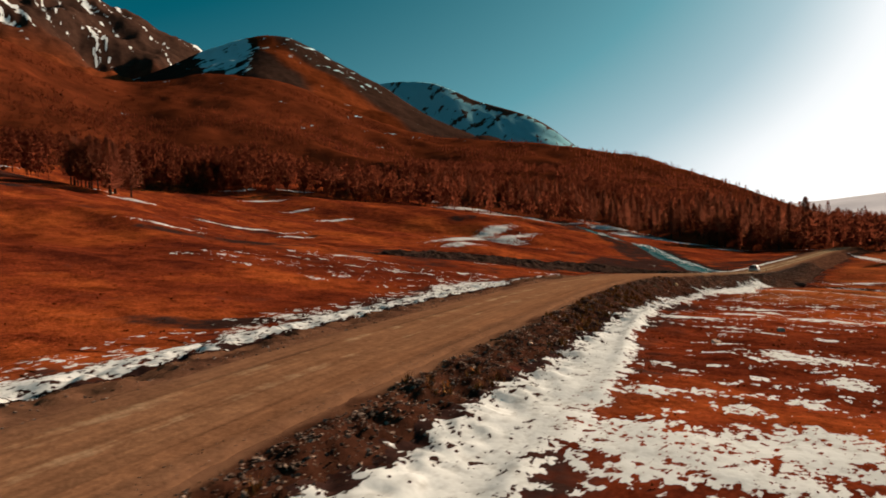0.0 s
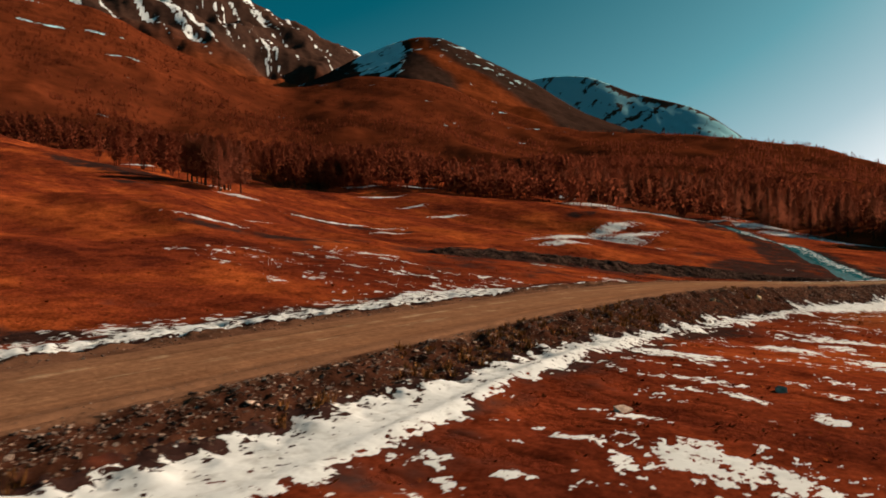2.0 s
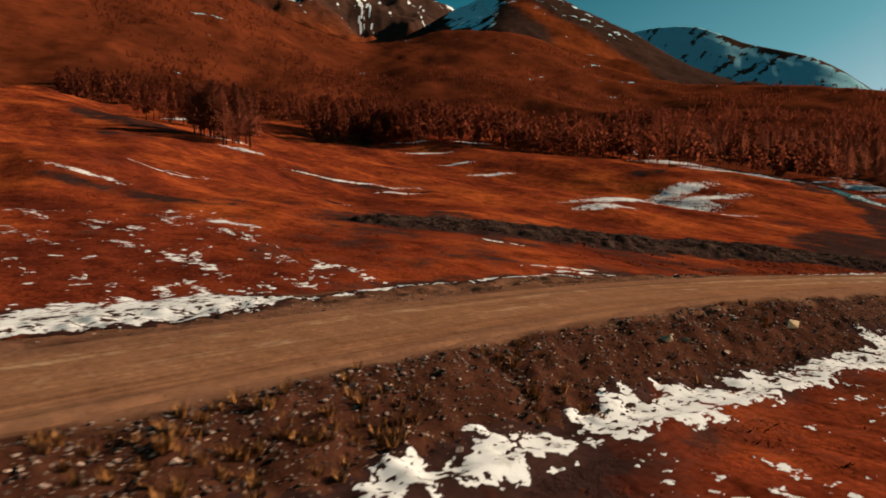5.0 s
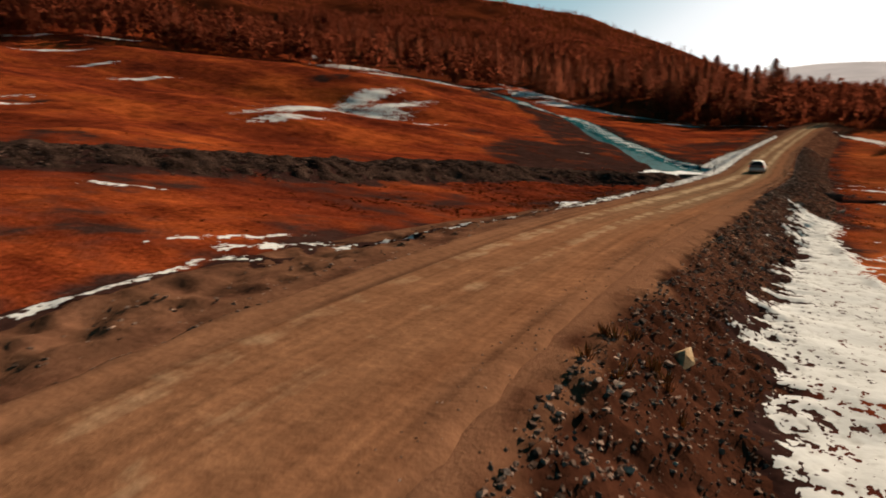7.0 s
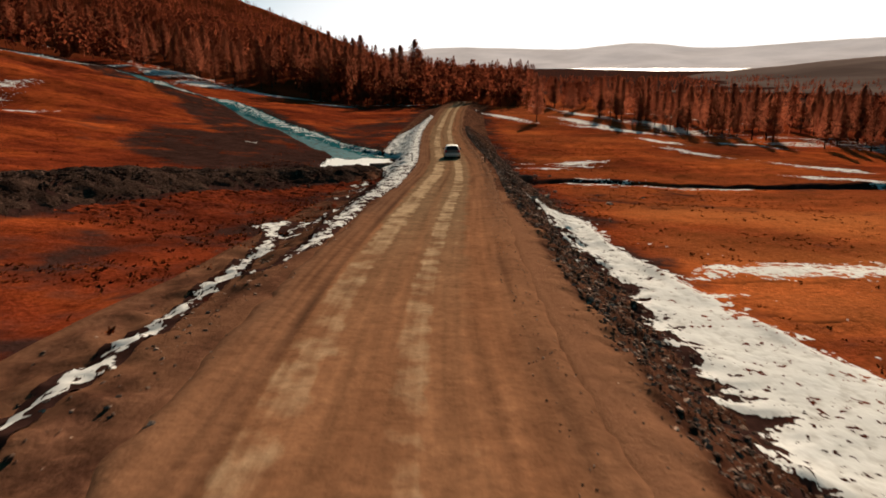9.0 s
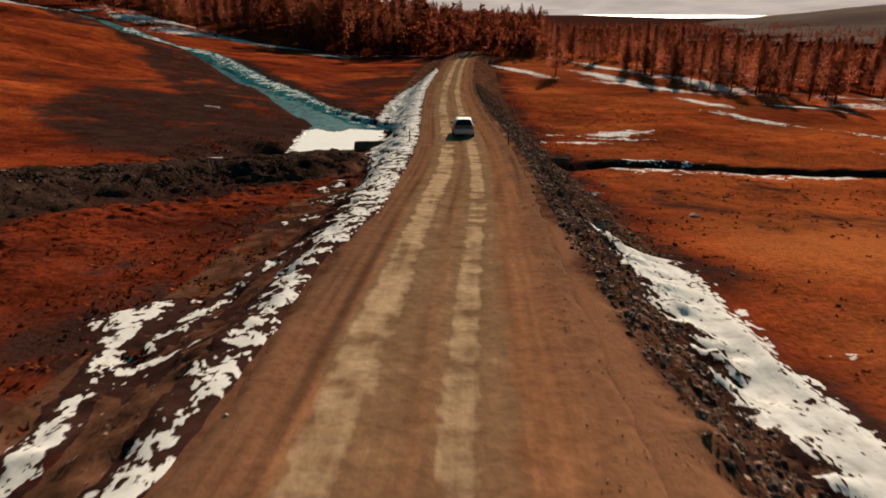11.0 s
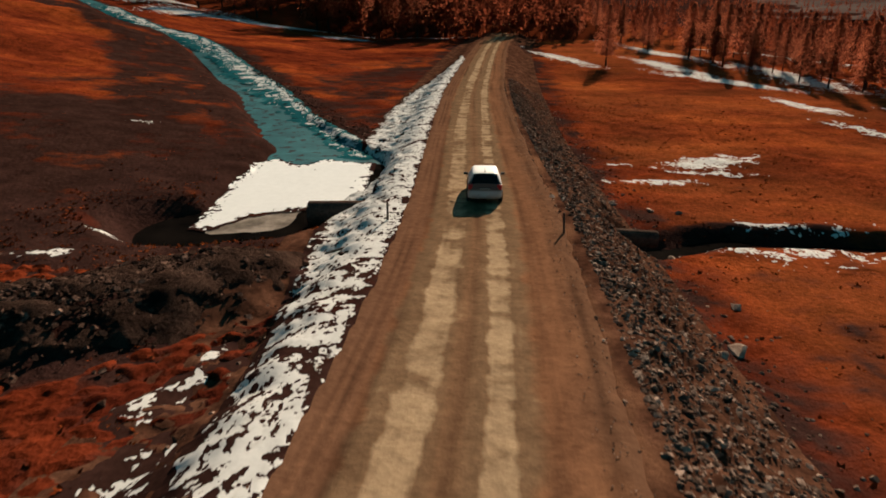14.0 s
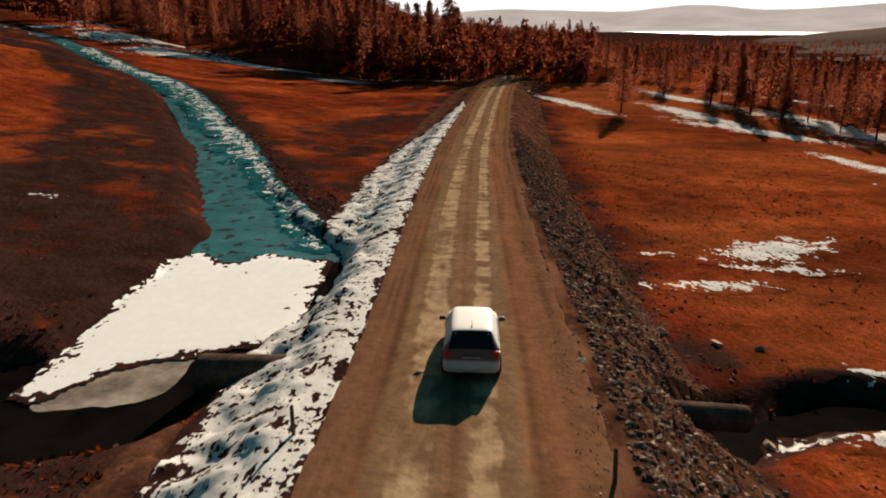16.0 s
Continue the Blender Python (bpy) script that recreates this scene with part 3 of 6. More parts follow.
def verge(s, y):
    return np.clip(0.5 * sm(2.3, 3.6, s + 0.5 * vnoise(y / 3, s, 35)) + 0.5 * sm(3.0, 4.2, s) * sm(-40, -25, y) + 0.45 * sm(-2.2, -2.4, s) + 0.5 * sm(-2.9, -4.0, s + 0.4 * vnoise(y / 4, s, 36)) + 0.4 * sm(-52, -36, y) * np.maximum(sm(1.6, 2.1, s), sm(-2.1, -2.4, s)), 0, 1) * 0.92


def road_height(x, y, s, way):
    berm = 0.05 * np.exp(-((np.abs(s) - 3.3) / 0.4) ** 2)
    return zr(way) + 0.03 - 0.03 * rut(s, way) - 0.06 * groove(s, way) + berm - 0.35 * sm(3.5, 4.4, np.abs(s) + 0.16 * fbm(way / 1.1, np.sign(s) * 3 + 0 * s, 3, 39))


def build_road():
    ys = steps([(-330, 4), (-165, 0.35), (-60, 0.22), (20, 0.5), (60, 0.9), (150, 2), (330, 0)])
    me = strip("road", M_ROAD, -4.6, 4.6, 100, ys, road_height, {"rut": rut, "lane": lane, "verge": verge, "groove": groove})
    return tagged(new("road", me), "unpaved gravel road with pale wheel tracks", "road", kind="structure")


def shoulder(y):
    """How far the smooth trodden shoulder reaches to the right before the stones begin."""
    return np.interp(y, [-140, -80, -68, -48, -28, 60], [4.3, 4.4, 4.9, 4.9, 3.7, 3.6])


def smooth_soil(s, y):
    return sm(0.5, -0.4, s - shoulder(y) + 0.5 * fbm(y / 2.2, s, 3, 53)) * (s > 0)


def dry_soil(s, y):
    """Brown soil mixed into the gravel of the low shoulder."""
    return 0.55 * sm(-30, -55, y) * np.clip(0.7 + 0.6 * fbm(y / 2.5, s, 3, 57), 0, 1)


def loam(s, y):
    return 0.9 * sm(-56, -74, y) * sm(3.6, 4.4, s)


def bank_height(x, y, s, way):
    a = np.abs(s)
    return surface(x, y, s) - 0.28 * sm(8.9, 9.4, a) - 0.03 * sm(4.6, 3.9, a) - 0.3 * sm(3.75, 3.3, a)


def surface(x, y, s):
    a = np.abs(s)
    return land(x, y) + 0.02 + (0.16 * fbm(x * 0.9, y * 0.9, 4, 50, 0.6) + 0.11 * np.abs(fbm(x * 2.1, y * 2.1, 2, 56, 0.6)) * (s > 0)) * sm(3.9, 5.2, a) * sm(9.0, 7.6, a)


def build_banks():
    ys = steps([(-330, 5), (-165, 0.22), (25, 0.4), (60, 0.9), (150, 2), (330, 0)])
    right = tagged(new("embankment", strip("embankment", M_BANK, 3.2, 9.4, 45, ys, bank_height, {"shoulder": smooth_soil, "loam": loam})),
                   "steep road embankment of dark gravel and broken stones", "embankment", kind="structure")
    left = tagged(new("embankment", strip("embankment", M_BANK, -9.4, -3.2, 28, ys, bank_height, {"shoulder": dry_soil})),
                  "low stony road shoulder beside a ditch", "embankment", kind="structure")
    return right, left


def build_berm():
    gx, gy = steps([(-48, 0.3), (-5, 0)]), steps([(-77, 0.3), (-2, 0)])
    x, y = np.meshgrid(gx, gy, indexing="ij")
    d, _ = poly_dist(x, y, BERM)
    edge = 4.2 + 0.8 * fbm(x / 2, y / 2, 3, 60)
    z = land(x, y) + 0.10 + 0.20 * fbm(x * 1.1, y * 1.1, 3, 61, 0.7) - 0.6 * sm(edge - 1.0, edge + 0.3, d)
    near = (d < 5.6)
    keep = near[:-1, :-1] & near[1:, 1:]
    v, f, _ = compact(np.stack([x, y, z], -1).reshape(-1, 3), grid_faces(len(gx), len(gy), keep))
    return tagged(new("gravel_berm", mesh_data("gravel_berm", v, f, M_BERM, True)), "long dark mound of gravel dumped in the meadow", "berm", kind="structure")


# ---- snow ----
R_IN = ([-170, -146, -138, -131, -121, -110, -97, -89, -82, -78, -73, -68, -61, -49, -37, -30], [6.6, 6.5, 7.0, 7.4, 7.5, 7.6, 7.5, 7.4, 8.1, 8.5, 8.2, 7.3, 7.8, 7.8, 6.9, 6.3])
R_OUT = ([-170, -146, -141, -137, -133, -126, -120, -114, -100, -93, -87, -78, -72, -65, -60, -53, -47, -42, -35, -30], [10.6, 10.4, 10.3, 10.7, 10.7, 10.3, 9.6, 9.4, 9.2, 9.5, 10.4, 10.6, 12.0, 13.3, 12.8, 11.4, 10.4, 9.6, 9.7, 9.6])
# patches of snow: x, y, half length, half width, turn in degrees
ROADSIDE_SNOW = [(17.0, -47.3, 7.5, 0.9, 8), (7.5, -52.2, 1.2, 0.3, 10), (22.0, 22.0, 3.6, 1.2, 20), (20.5, 18.3, 2.2, 0.4, -10), (15.2, 14.8, 2.4, 0.5, 8),
    (14.0, 21.0, 1.0, 0.4, 0), (58.0, 15.0, 7.0, 1.1, -60), (51.0, 4.0, 5.0, 0.9, -60)]
MEADOW_SNOW = [(13.7, -137.4, 2.8, 1.15, 20), (16.7, -135.9, 2.8, 1.15, 20), (13.6, -139.2, 1.8, 0.41, 28), (12.0, -131.8, 1.2, 0.43, 18), (13.8, -130.9, 1.1, 0.46, 2),
    (14.5, -132.4, 0.8, 0.38, 0), (15.9, -122.0, 1.7, 0.65, 15), (17.2, -130.8, 1.1, 0.37, -40), (17.7, -126.7, 1.1, 0.7, 3), (16.4, -138.9, 2.4, 0.55, 14), (20.5, -137.0, 3.0, 1.0, 10),
    (16.6, -102.7, 2.2, 0.7, -30), (11.6, -93.2, 2.0, 0.7, -8), (17.6, -121.8, 0.8, 0.39, -18), (10.9, -126.8, 0.8, 0.25, 36), (12.7, -126.4, 0.7, 0.25, 40), (12.8, -122.9, 0.6, 0.25, 20),
    (14.5, -125.4, 0.6, 0.25, 11), (11.8, -116.7, 0.6, 0.22, 6), (13.7, -115.2, 0.9, 0.28, -25), (16.9, -116.2, 0.6, 0.28, -6), (16.5, -112.8, 1.0, 0.28, 3), (10.8, -100.5, 1.4, 0.6, -10),
    (12.7, -97.0, 1.2, 0.7, 8), (9.1, -108.8, 1.6, 0.5, 10), (24.0, -128.0, 3.0, 0.8, 10), (27.0, -112.0, 3.0, 0.8, 0), (22.0, -100.0, 2.4, 0.7, 15)]
WOODS_SNOW = [(24.6, 108.3, 12.5, 1.3, -74), (42.8, 96.5, 11.0, 1.6, -75), (46.8, 78.6, 10.0, 2.0, -50), (50.8, 123.0, 17.0, 1.8, -82), (46.4, 52.9, 6.3, 1.0, -85),
    (61.0, 86.0, 12.0, 2.0, -80), (63.5, 49.0, 5.0, 0.9, -40), (45.6, 34.0, 5.0, 0.8, -60), (80.0, 125.0, 16.0, 2.6, -50)]
DITCH_SNOW = [(-16.9, -70.2, 2.4, 0.22, 66), (-15.5, -71.4, 1.6, 0.26, 64), (-15.0, -74.0, 1.1, 0.36, 52), (-13.3, -69.6, 1.2, 0.24, 60), (-29.0, -66.4, 1.8, 0.25, 30), (-11.8, -39.0, 1.2, 0.4, 40),
    (-10.5, -40.4, 0.9, 0.35, 40), (-10.6, -42.7, 1.1, 0.4, 40), (-9.0, -35.0, 0.8, 0.35, 50), (-9.0, -27.3, 1.0, 0.4, 50), (-8.5, -33.3, 0.8, 0.35, 50),
    (-8.2, -22.6, 1.0, 0.45, 60), (-8.5, -18.8, 1.1, 0.4, 65), (-8.1, -16.7, 0.6, 0.25, 60), (-17.9, -7.5, 1.0, 0.4, 20), (-17.5, -3.1, 0.7, 0.3, 20),
    (-13.6, -13.5, 0.5, 0.25, 20), (-26.5, 23.0, 1.2, 0.3, 20)]
SLOPE_SNOW = [(-69.4, -3.2, 5.0, 1.2, 60), (-82.0, 30.0, 15.0, 4.5, 75), (-88.0, 50.0, 9.0, 2.0, 80), (-79.0, 48.0, 8.0, 1.6, 70), (-74.0, 12.0, 12.0, 2.2, 70),
    (-66.0, 30.0, 6.0, 1.2, 60), (-120.0, -30.0, 9.0, 0.7, 60), (-90.0, -80.0, 5.0, 0.4, 60), (-84.0, -64.0, 6.0, 0.35, 60), (-38.6, -87.9, 2.0, 0.5, 30),
    (-68.0, -93.5, 4.0, 0.4, 40), (-83.5, -81.0, 4.0, 0.35, 80)]
HIGH_SNOW = [(-190.0, 42.0, 6.5, 1.1, 60), (-163.5, 35.0, 4.0, 0.8, 60), (-144.0, 33.0, 5.0, 0.9, 60), (-147.5, -46.3, 4.5, 0.8, 30), (-172.0, -43.0, 6.5, 1.2, 40), (-215.0, 50.0, 6.5, 1.4, 60),
    (-238.0, 62.0, 6.0, 1.4, 50), (-255.0, -30.0, 6.0, 1.4, 40), (-224.0, -38.0, 6.0, 1.2, 30), (-106.0, -26.5, 4.0, 0.5, 60)]
BROOK_SNOW = [(-73.3, 148.6, 11.4, 1.8, 63), (-63.3, 146.8, 11.5, 2.0, 60), (-46.4, 162.2, 11.0, 2.6, 24), (-25.4, 185.2, 16.0, 3.4, -53), (-26.4, 152.2, 6.0, 2.6, 15), (-88.1, 136.4, 5.0, 1.0, 71), (-110.0, 118.0, 16.0, 2.0, 0), (-136.0, 124.0, 14.0, 2.0, 10), (-192.0, 172.0, 14.0, 3.0, -20), (-150.0, 190.0, 16.0, 3.0, -25),
    (-200.0, 74.0, 7.0, 1.6, 40)]


def ragged(x, y):
    return 0.42 * fbm(x / 2.6, y / 1.7, 3, 70, 0.6) + 0.22 * fbm(x * 1.1, y * 1.6, 2, 77, 0.6)


def streaky(x, y):
    return 0.42 * fbm(x / 2.6, y / 1.1, 3, 170, 0.62) + 0.22 * fbm(x * 0.9, y * 1.8, 2, 177, 0.6)


def snow_right(x, y):
    s = side(x, y)
    m = np.minimum(s - np.interp(y, *R_IN) + (0.35 + 0.4 * sm(-100, -85, y)) * fbm(x / 4, y / 0.55, 2, 81), np.interp(y, *R_OUT) - s)
    return np.clip(m, -3, 0.8) * 1.35 + 0.05 - 0.5 * sm(-112, -98, y) * sm(-62, -76, y) + 0.45 * ragged(x, y) - 9 * sm(-31.2, -29.4, y + 0.3 * (x - 6))


def snow_left(x, y):
    s = -side(x, y)
    lo = np.interp(y, [-170, -145, -109, -104, -97, -93, -60, -53, -50, -44, -37, -30, -15, 0, 30, 56, 90, 95], [6.7, 6.5, 6.3, 5.4, 5.8, 8.6, 9.0, 4.7, 4.1, 4.0, 4.2, 3.8, 3.9, 4.1, 4.2, 4.2, 4.2, 5.0])
    hi = np.interp(y, [-170, -145, -125, -109, -103, -97, -93, -60, -53, -50, -44, -40, -34, -29, -20, -15, -9, 0, 14, 36, 56, 75, 90, 95], [9.4, 9.0, 8.4, 9.0, 11.8, 11.0, 7.4, 7.0, 4.5, 4.7, 4.6, 5.0, 4.9, 5.3, 5.3, 5.8, 6.8, 7.8, 8.6, 8.7, 7.8, 5.8, 4.7, 4.6])
    m = np.clip(np.minimum(s - lo + 0.5 * sm(-36, -30, y), hi - s) * 1.3, -3, 0.48 - 0.24 * sm(-46, -40, y) + 0.34 * sm(-16, -6, y)) + 0.15 * ragged(x, y) + 0.02
    for line, w in (([(-12.2, -95.5), (-13.3, -91), (-14.1, -86.5), (-14.2, -81), (-14.7, -77.5), (-15.4, -74.5)], 0.14), ([(-11.9, -69), (-11.6, -65), (-11.2, -58.8), (-11.3, -53.3), (-11.1, -46)], 0.30),
                    ([(-11.1, -46), (-11.9, -40)], 0.22), ([(-10.9, -41.5), (-10.0, -38.0), (-8.8, -34.6)], 0.12)):
        d, _ = poly_dist(x, y, line)
        m = np.maximum(m, np.clip((w - d) * 2.6, -3, 1.0) + 0.15 + 0.2 * ragged(x, y))
    loose = 0.35 * sm(14.5, 10.5, s) * sm(6.5, 8.5, s) * sm(-95, -101, y) - 0.62 + 0.8 * ragged(x, y) - 3 * sm(7.0, 6.2, s) - 3 * sm(14, 16, s)
    return np.maximum(m, np.where(y < -92, loose, -1))


def snow_patches(x, y):
    m = np.full(np.shape(x), -2.0)
    for cx, cy, a, b, turn in (ROADSIDE_SNOW + MEADOW_SNOW + WOODS_SNOW + DITCH_SNOW + SLOPE_SNOW + HIGH_SNOW + BROOK_SNOW):
        a, b = a * 1.15, b * (1.85 if cx > 8 and cy < -90 else 1.5)
        c, s = math.cos(radians(turn)), math.sin(radians(turn))
        near = (np.abs(x - cx) < a * 1.6 + 3) & (np.abs(y - cy) < a * 1.6 + 3)
        if not near.any():
            continue
        dx, dy = x[near] - cx, y[near] - cy
        e = 1 - np.hypot((dx * c + dy * s) / a, (-dx * s + dy * c) / b)
        k = 1.0 if a < 7 else 2.2
        m[near] = np.maximum(m[near], np.clip(e, -3, 0.6) * (0.75 + 0.3 * min(b, 2.0)) + (0.04 if a > 1.5 else -0.2) + 0.5 * streaky(x[near] / k, y[near] / k))
    s = side(x, y)
    thin = 1.0 * streaky(x / 1.2 + 31, y / 1.2) - 0.60 - 0.5 * sm(-75, -40, y) - 0.6 * sm(26, 60, x)
    west = 1.1 * streaky(x / 1.6, y / 1.6) - 0.62 - 3 * sm(-46, -52, x) - 3 * sm(-16, -12, x) - 3 * sm(-88, -82, y) - 3 * sm(-108, -116, y)
    # lying between the trunks along the edges of the woods
    er, el = y - woods_edge_right(x), y - woods_edge_left(x)
    wood = 0.9 * streaky(x / 4, y / 4) - 0.30
    wr = np.where((s > 9) & (x < 120), wood - 3 * sm(0, -9, er) - 1.5 * sm(20, 50, er), -2)
    wl = np.where((s < -7) & (x > -150), wood + 0.12 - 3 * sm(2, -7, el) - 1.5 * sm(25, 50, el), -2)
    m = np.maximum(m, np.maximum(wr, wl))
    return np.maximum(np.maximum(m, np.where((s > 10) & (y < -40), thin, -2)), np.where(s < -9, west, -2))


def snow_pond(x, y):
    low = np.interp(x, [-15, -13.9, -13.4, -12.1, -10.6, -9.7, -8], [0.2, 0.0, 0.4, 2.0, 2.8, 3.0, 4.0])
    e = np.minimum(np.minimum(x + 14.75, y - low), np.minimum(14.6 - y + 1.3 * vnoise(x / 1.9, x * 0, 84), -6.0 - x))
    return np.clip(e * 1.4, -3, 2.0) + 0.5 * ragged(x, y) - 0.1 - 1.5 * sm(-1.95, -1.65, land(x, y))


def snow_brook(x, y):
    """Snow over the brook's ice, most of it towards the far bank."""
    d, w = poly_dist(x, y, RIVER[:-1])
    d2, _ = poly_dist(x - 2.3, y - 1.0, RIVER[:-1])
    m = 0.55 - np.abs(d2) * (0.34 + 0.5 * sm(0.62, 0.85, w)) + 0.8 * ragged(x, y) - 0.35 - 0.5 * sm(0.55, 0.8, w)
    rim = 0.35 - np.abs(d2 - 0.9) - 2.0 * (d < 2.4)
    return np.maximum(m, rim + 0.3 * ragged(x, y)) - 3 * sm(17, 14, y) - 4 * sm(4.0, 5.2, d)


def ice_level(x, y):
    """The brook's ice, level across its bed."""
    _, w = poly_dist(x, y, RIVER[:-1])
    k = np.arange(len(RIVER) - 1) / (len(RIVER) - 2)
    px, py = np.interp(w, k, [p[0] for p in RIVER[:-1]]), np.interp(w, k, [p[1] for p in RIVER[:-1]])
    return base(px, py) - 0.50


def snow_stream(x, y):
    d1, _ = poly_dist(x, y, [(12.4, -0.3), (15.6, -0.6)])
    d2, _ = poly_dist(x, y, [(16.5, -1.2), (20, -1.0), (26, -1.4), (34, -2.6)])
    d3, _ = poly_dist(x, y, [(17, 4.6), (21, 4.6), (26, 5.2)])
    return np.maximum(np.maximum(0.55 - d1, 0.75 - 0.55 * d2 + 0.4 * ragged(x, y) - 0.3), 0.25 - d3) + 0.4 * ragged(x, y)


def snow_sheet(name, label, xs, ys, field, thick=0.09, level=None, material=None):
    """A thin sheet of snow that dips into the ground where its edge runs out."""
    x, y = np.meshgrid(xs, ys, indexing="ij")
    m = field(x, y)
    s = side(x, y)
    ground = seen(x, y)
    if level is None:
        ground = np.where(np.abs(s) < 9.2, np.maximum(surface(x, y, s), ground), ground)
        ground = np.where(np.abs(s) < 4.6, np.maximum(road_height(x, y, s, y), ground), ground)
    elif callable(level):
        ground = np.maximum(ground, level(x, y))
    else:
        ground = np.maximum(land(x, y), level)
    z = ground + 0.035 * sm(-0.85, -0.6, m) - 0.05 * sm(-0.6, -0.85, m) + thick * (0.3 * sm(-0.1, 0.25, m) + 0.7 * sm(0.2, 1.1, m))
    if field is snow_left:  # nothing of it lies on the bare road
        z = z - 0.14 * sm(-0.05, -0.35, m) * sm(4.6, 4.2, np.abs(s))
    if field is snow_right:  # the outer edge stands up as a crust
        z = z + 0.24 * np.exp(-((np.interp(y, *R_OUT) - s - 0.55) / 0.38) ** 2) * np.clip(0.45 + 0.8 * vnoise(x / 3, y / 3, 83), 0, 1) * sm(-34, -40, y)
    on = m > (-0.45 if field is snow_left else -0.12 if field is snow_pond else -0.8)
    keep = on[:-1, :-1] | on[1:, 1:] | on[1:, :-1] | on[:-1, 1:]
    v, f, used = compact(np.stack([x, y, z], -1).reshape(-1, 3), grid_faces(len(xs), len(ys), keep))
    vals = {"cover": np.clip(m, -1, 2.2).reshape(-1)[used], "dirt": np.maximum(dirt_at(x, y), 0.95 * sm(9.5, 8.6, np.abs(s))).reshape(-1)[used], "straw": straw_at(x, y).reshape(-1)[used]}
    return tagged(new(name, mesh_data(name, v, f, material or M_SNOW, True, vals)), label, "snow", kind="stuff")


def build_snow():
    snow_sheet("snow_drift", "long drift of old snow along the foot of the embankment", np.arange(-1, 17, 0.17), np.arange(-168, -27, 0.2), snow_right)
    snow_sheet("snow_drift", "broken strip of trodden snow in the roadside ditch", np.arange(-22, 5, 0.16), np.arange(-168, 96, 0.18), snow_left, 0.04)
    snow_sheet("snow_drift", "smooth white snow on the frozen pool", np.arange(-19, -3, 0.15), np.arange(-7, 19, 0.15), snow_pond, 0.03, -2.06, M_POOL_SNOW)
    snow_sheet("snow_drift", "crusted snow lying beside a narrow stream", np.arange(9, 60, 0.25), np.arange(-16, 10, 0.2), snow_stream)
    # beyond the ice, the sheet's teal stands in for shaded snow on the bank
    snow_sheet("snow_drift", "snow dusting the ice of a frozen brook", np.arange(-80, -3, 0.3), np.arange(13, 122, 0.3), snow_brook, 0.04, ice_level, M_RIME)
    snow_sheet("snow_patches", "thin patches of melting snow on dry grass", np.arange(2, 60, 0.2), np.arange(-160, 32, 0.2), snow_patches, 0.05)
    snow_sheet("snow_patches", "thin patches of melting snow at the edge of the woods", np.arange(0, 130, 0.6), np.arange(32, 240, 0.6), snow_patches, 0.05)
    snow_sheet("snow_patches", "thin patches of melting snow on the slope", np.arange(-300, 0, 0.7), np.arange(-79.8, 215, 0.7), snow_patches, 0.06)
    snow_sheet("snow_patches", "scattered flecks of melting snow above the road", np.arange(-215, -9, 0.35), np.arange(-120, -79.8, 0.35), snow_patches, 0.03)


# ---- water ----
def ribbon(pts, width, step, height, name, material):
    way = np.array(pts, float)
    seg = np.r_[0, np.cumsum(np.hypot(*np.diff(way, axis=0).T))]
    t = np.arange(0, seg[-1], step)
    px, py = herm(t, seg, way[:, 0]), herm(t, seg, way[:, 1])
    tx, ty = np.gradient(px), np.gradient(py)
    n = np.hypot(tx, ty)
    off = np.linspace(-1, 1, 12)
    w = width(t / seg[-1])
    x = px[:, None] - ty[:, None] / n[:, None] * off * w[:, None]
    y = py[:, None] + tx[:, None] / n[:, None] * off * w[:, None]
    z = np.repeat(height(px, py)[:, None], 12, 1)
    return mesh_data(name, np.stack([x, y, z], -1).reshape(-1, 3), grid_faces(len(t), 12), material, True)


def build_water():
    def level(px, py):
        z = base(px, py) - 0.55
        k = np.ones(9) / 9
        return np.convolve(np.pad(z, 4, mode="edge"), k, "valid")
    me = ribbon(RIVER[:-1], lambda t: 2.9 + 2.4 * sm(0.86, 0.97, t), 1.0, level, "frozen_river", M_ICE)
    tagged(new("frozen_river", me), "frozen turquoise brook with snow-dusted ice", "river", kind="structure")
    x, y = np.meshgrid(np.linspace(-20, -3.5, 24), np.linspace(-10, 14, 28), indexing="ij")
    me = mesh_data("pool", np.stack([x, y, 0 * x - 2.08], -1).reshape(-1, 3), grid_faces(24, 28), M_WATER, True)
    tagged(new("pool", me), "dark half-frozen pool in front of a culvert", "pool", kind="structure")
    r, a = np.meshgrid(np.linspace(0, 1, 10), np.linspace(0, 2 * math.pi, 61), indexing="ij")
    rim = 1 + 0.16 * vnoise(np.cos(a) * 2, np.sin(a) * 2, 41) + 0.08 * vnoise(np.cos(a) * 5, np.sin(a) * 5, 42)
    me = mesh_data("thin_ice", np.stack([-11.7 + 2.5 * r * rim * np.cos(a), 1.6 + 2.1 * r * rim * np.sin(a) + 0.8 * r * np.cos(a), 0 * r - 2.068], -1).reshape(-1, 3), grid_faces(10, 61), M_FILM, True)
    tagged(new("thin_ice", me), "film of muddy grey ice on the pool", "ice", kind="structure")
    me = ribbon(STREAM, lambda t: 1.7 + 0.0 * t, 1.0, lambda a, b: base(a, b) - 0.84, "stream", M_WATER)
    tagged(new("stream", me), "narrow dark stream between snowy banks", "stream", kind="structure")


# ---- mountains and distance ----
EYE = (5.0, -110.0, 11.0)


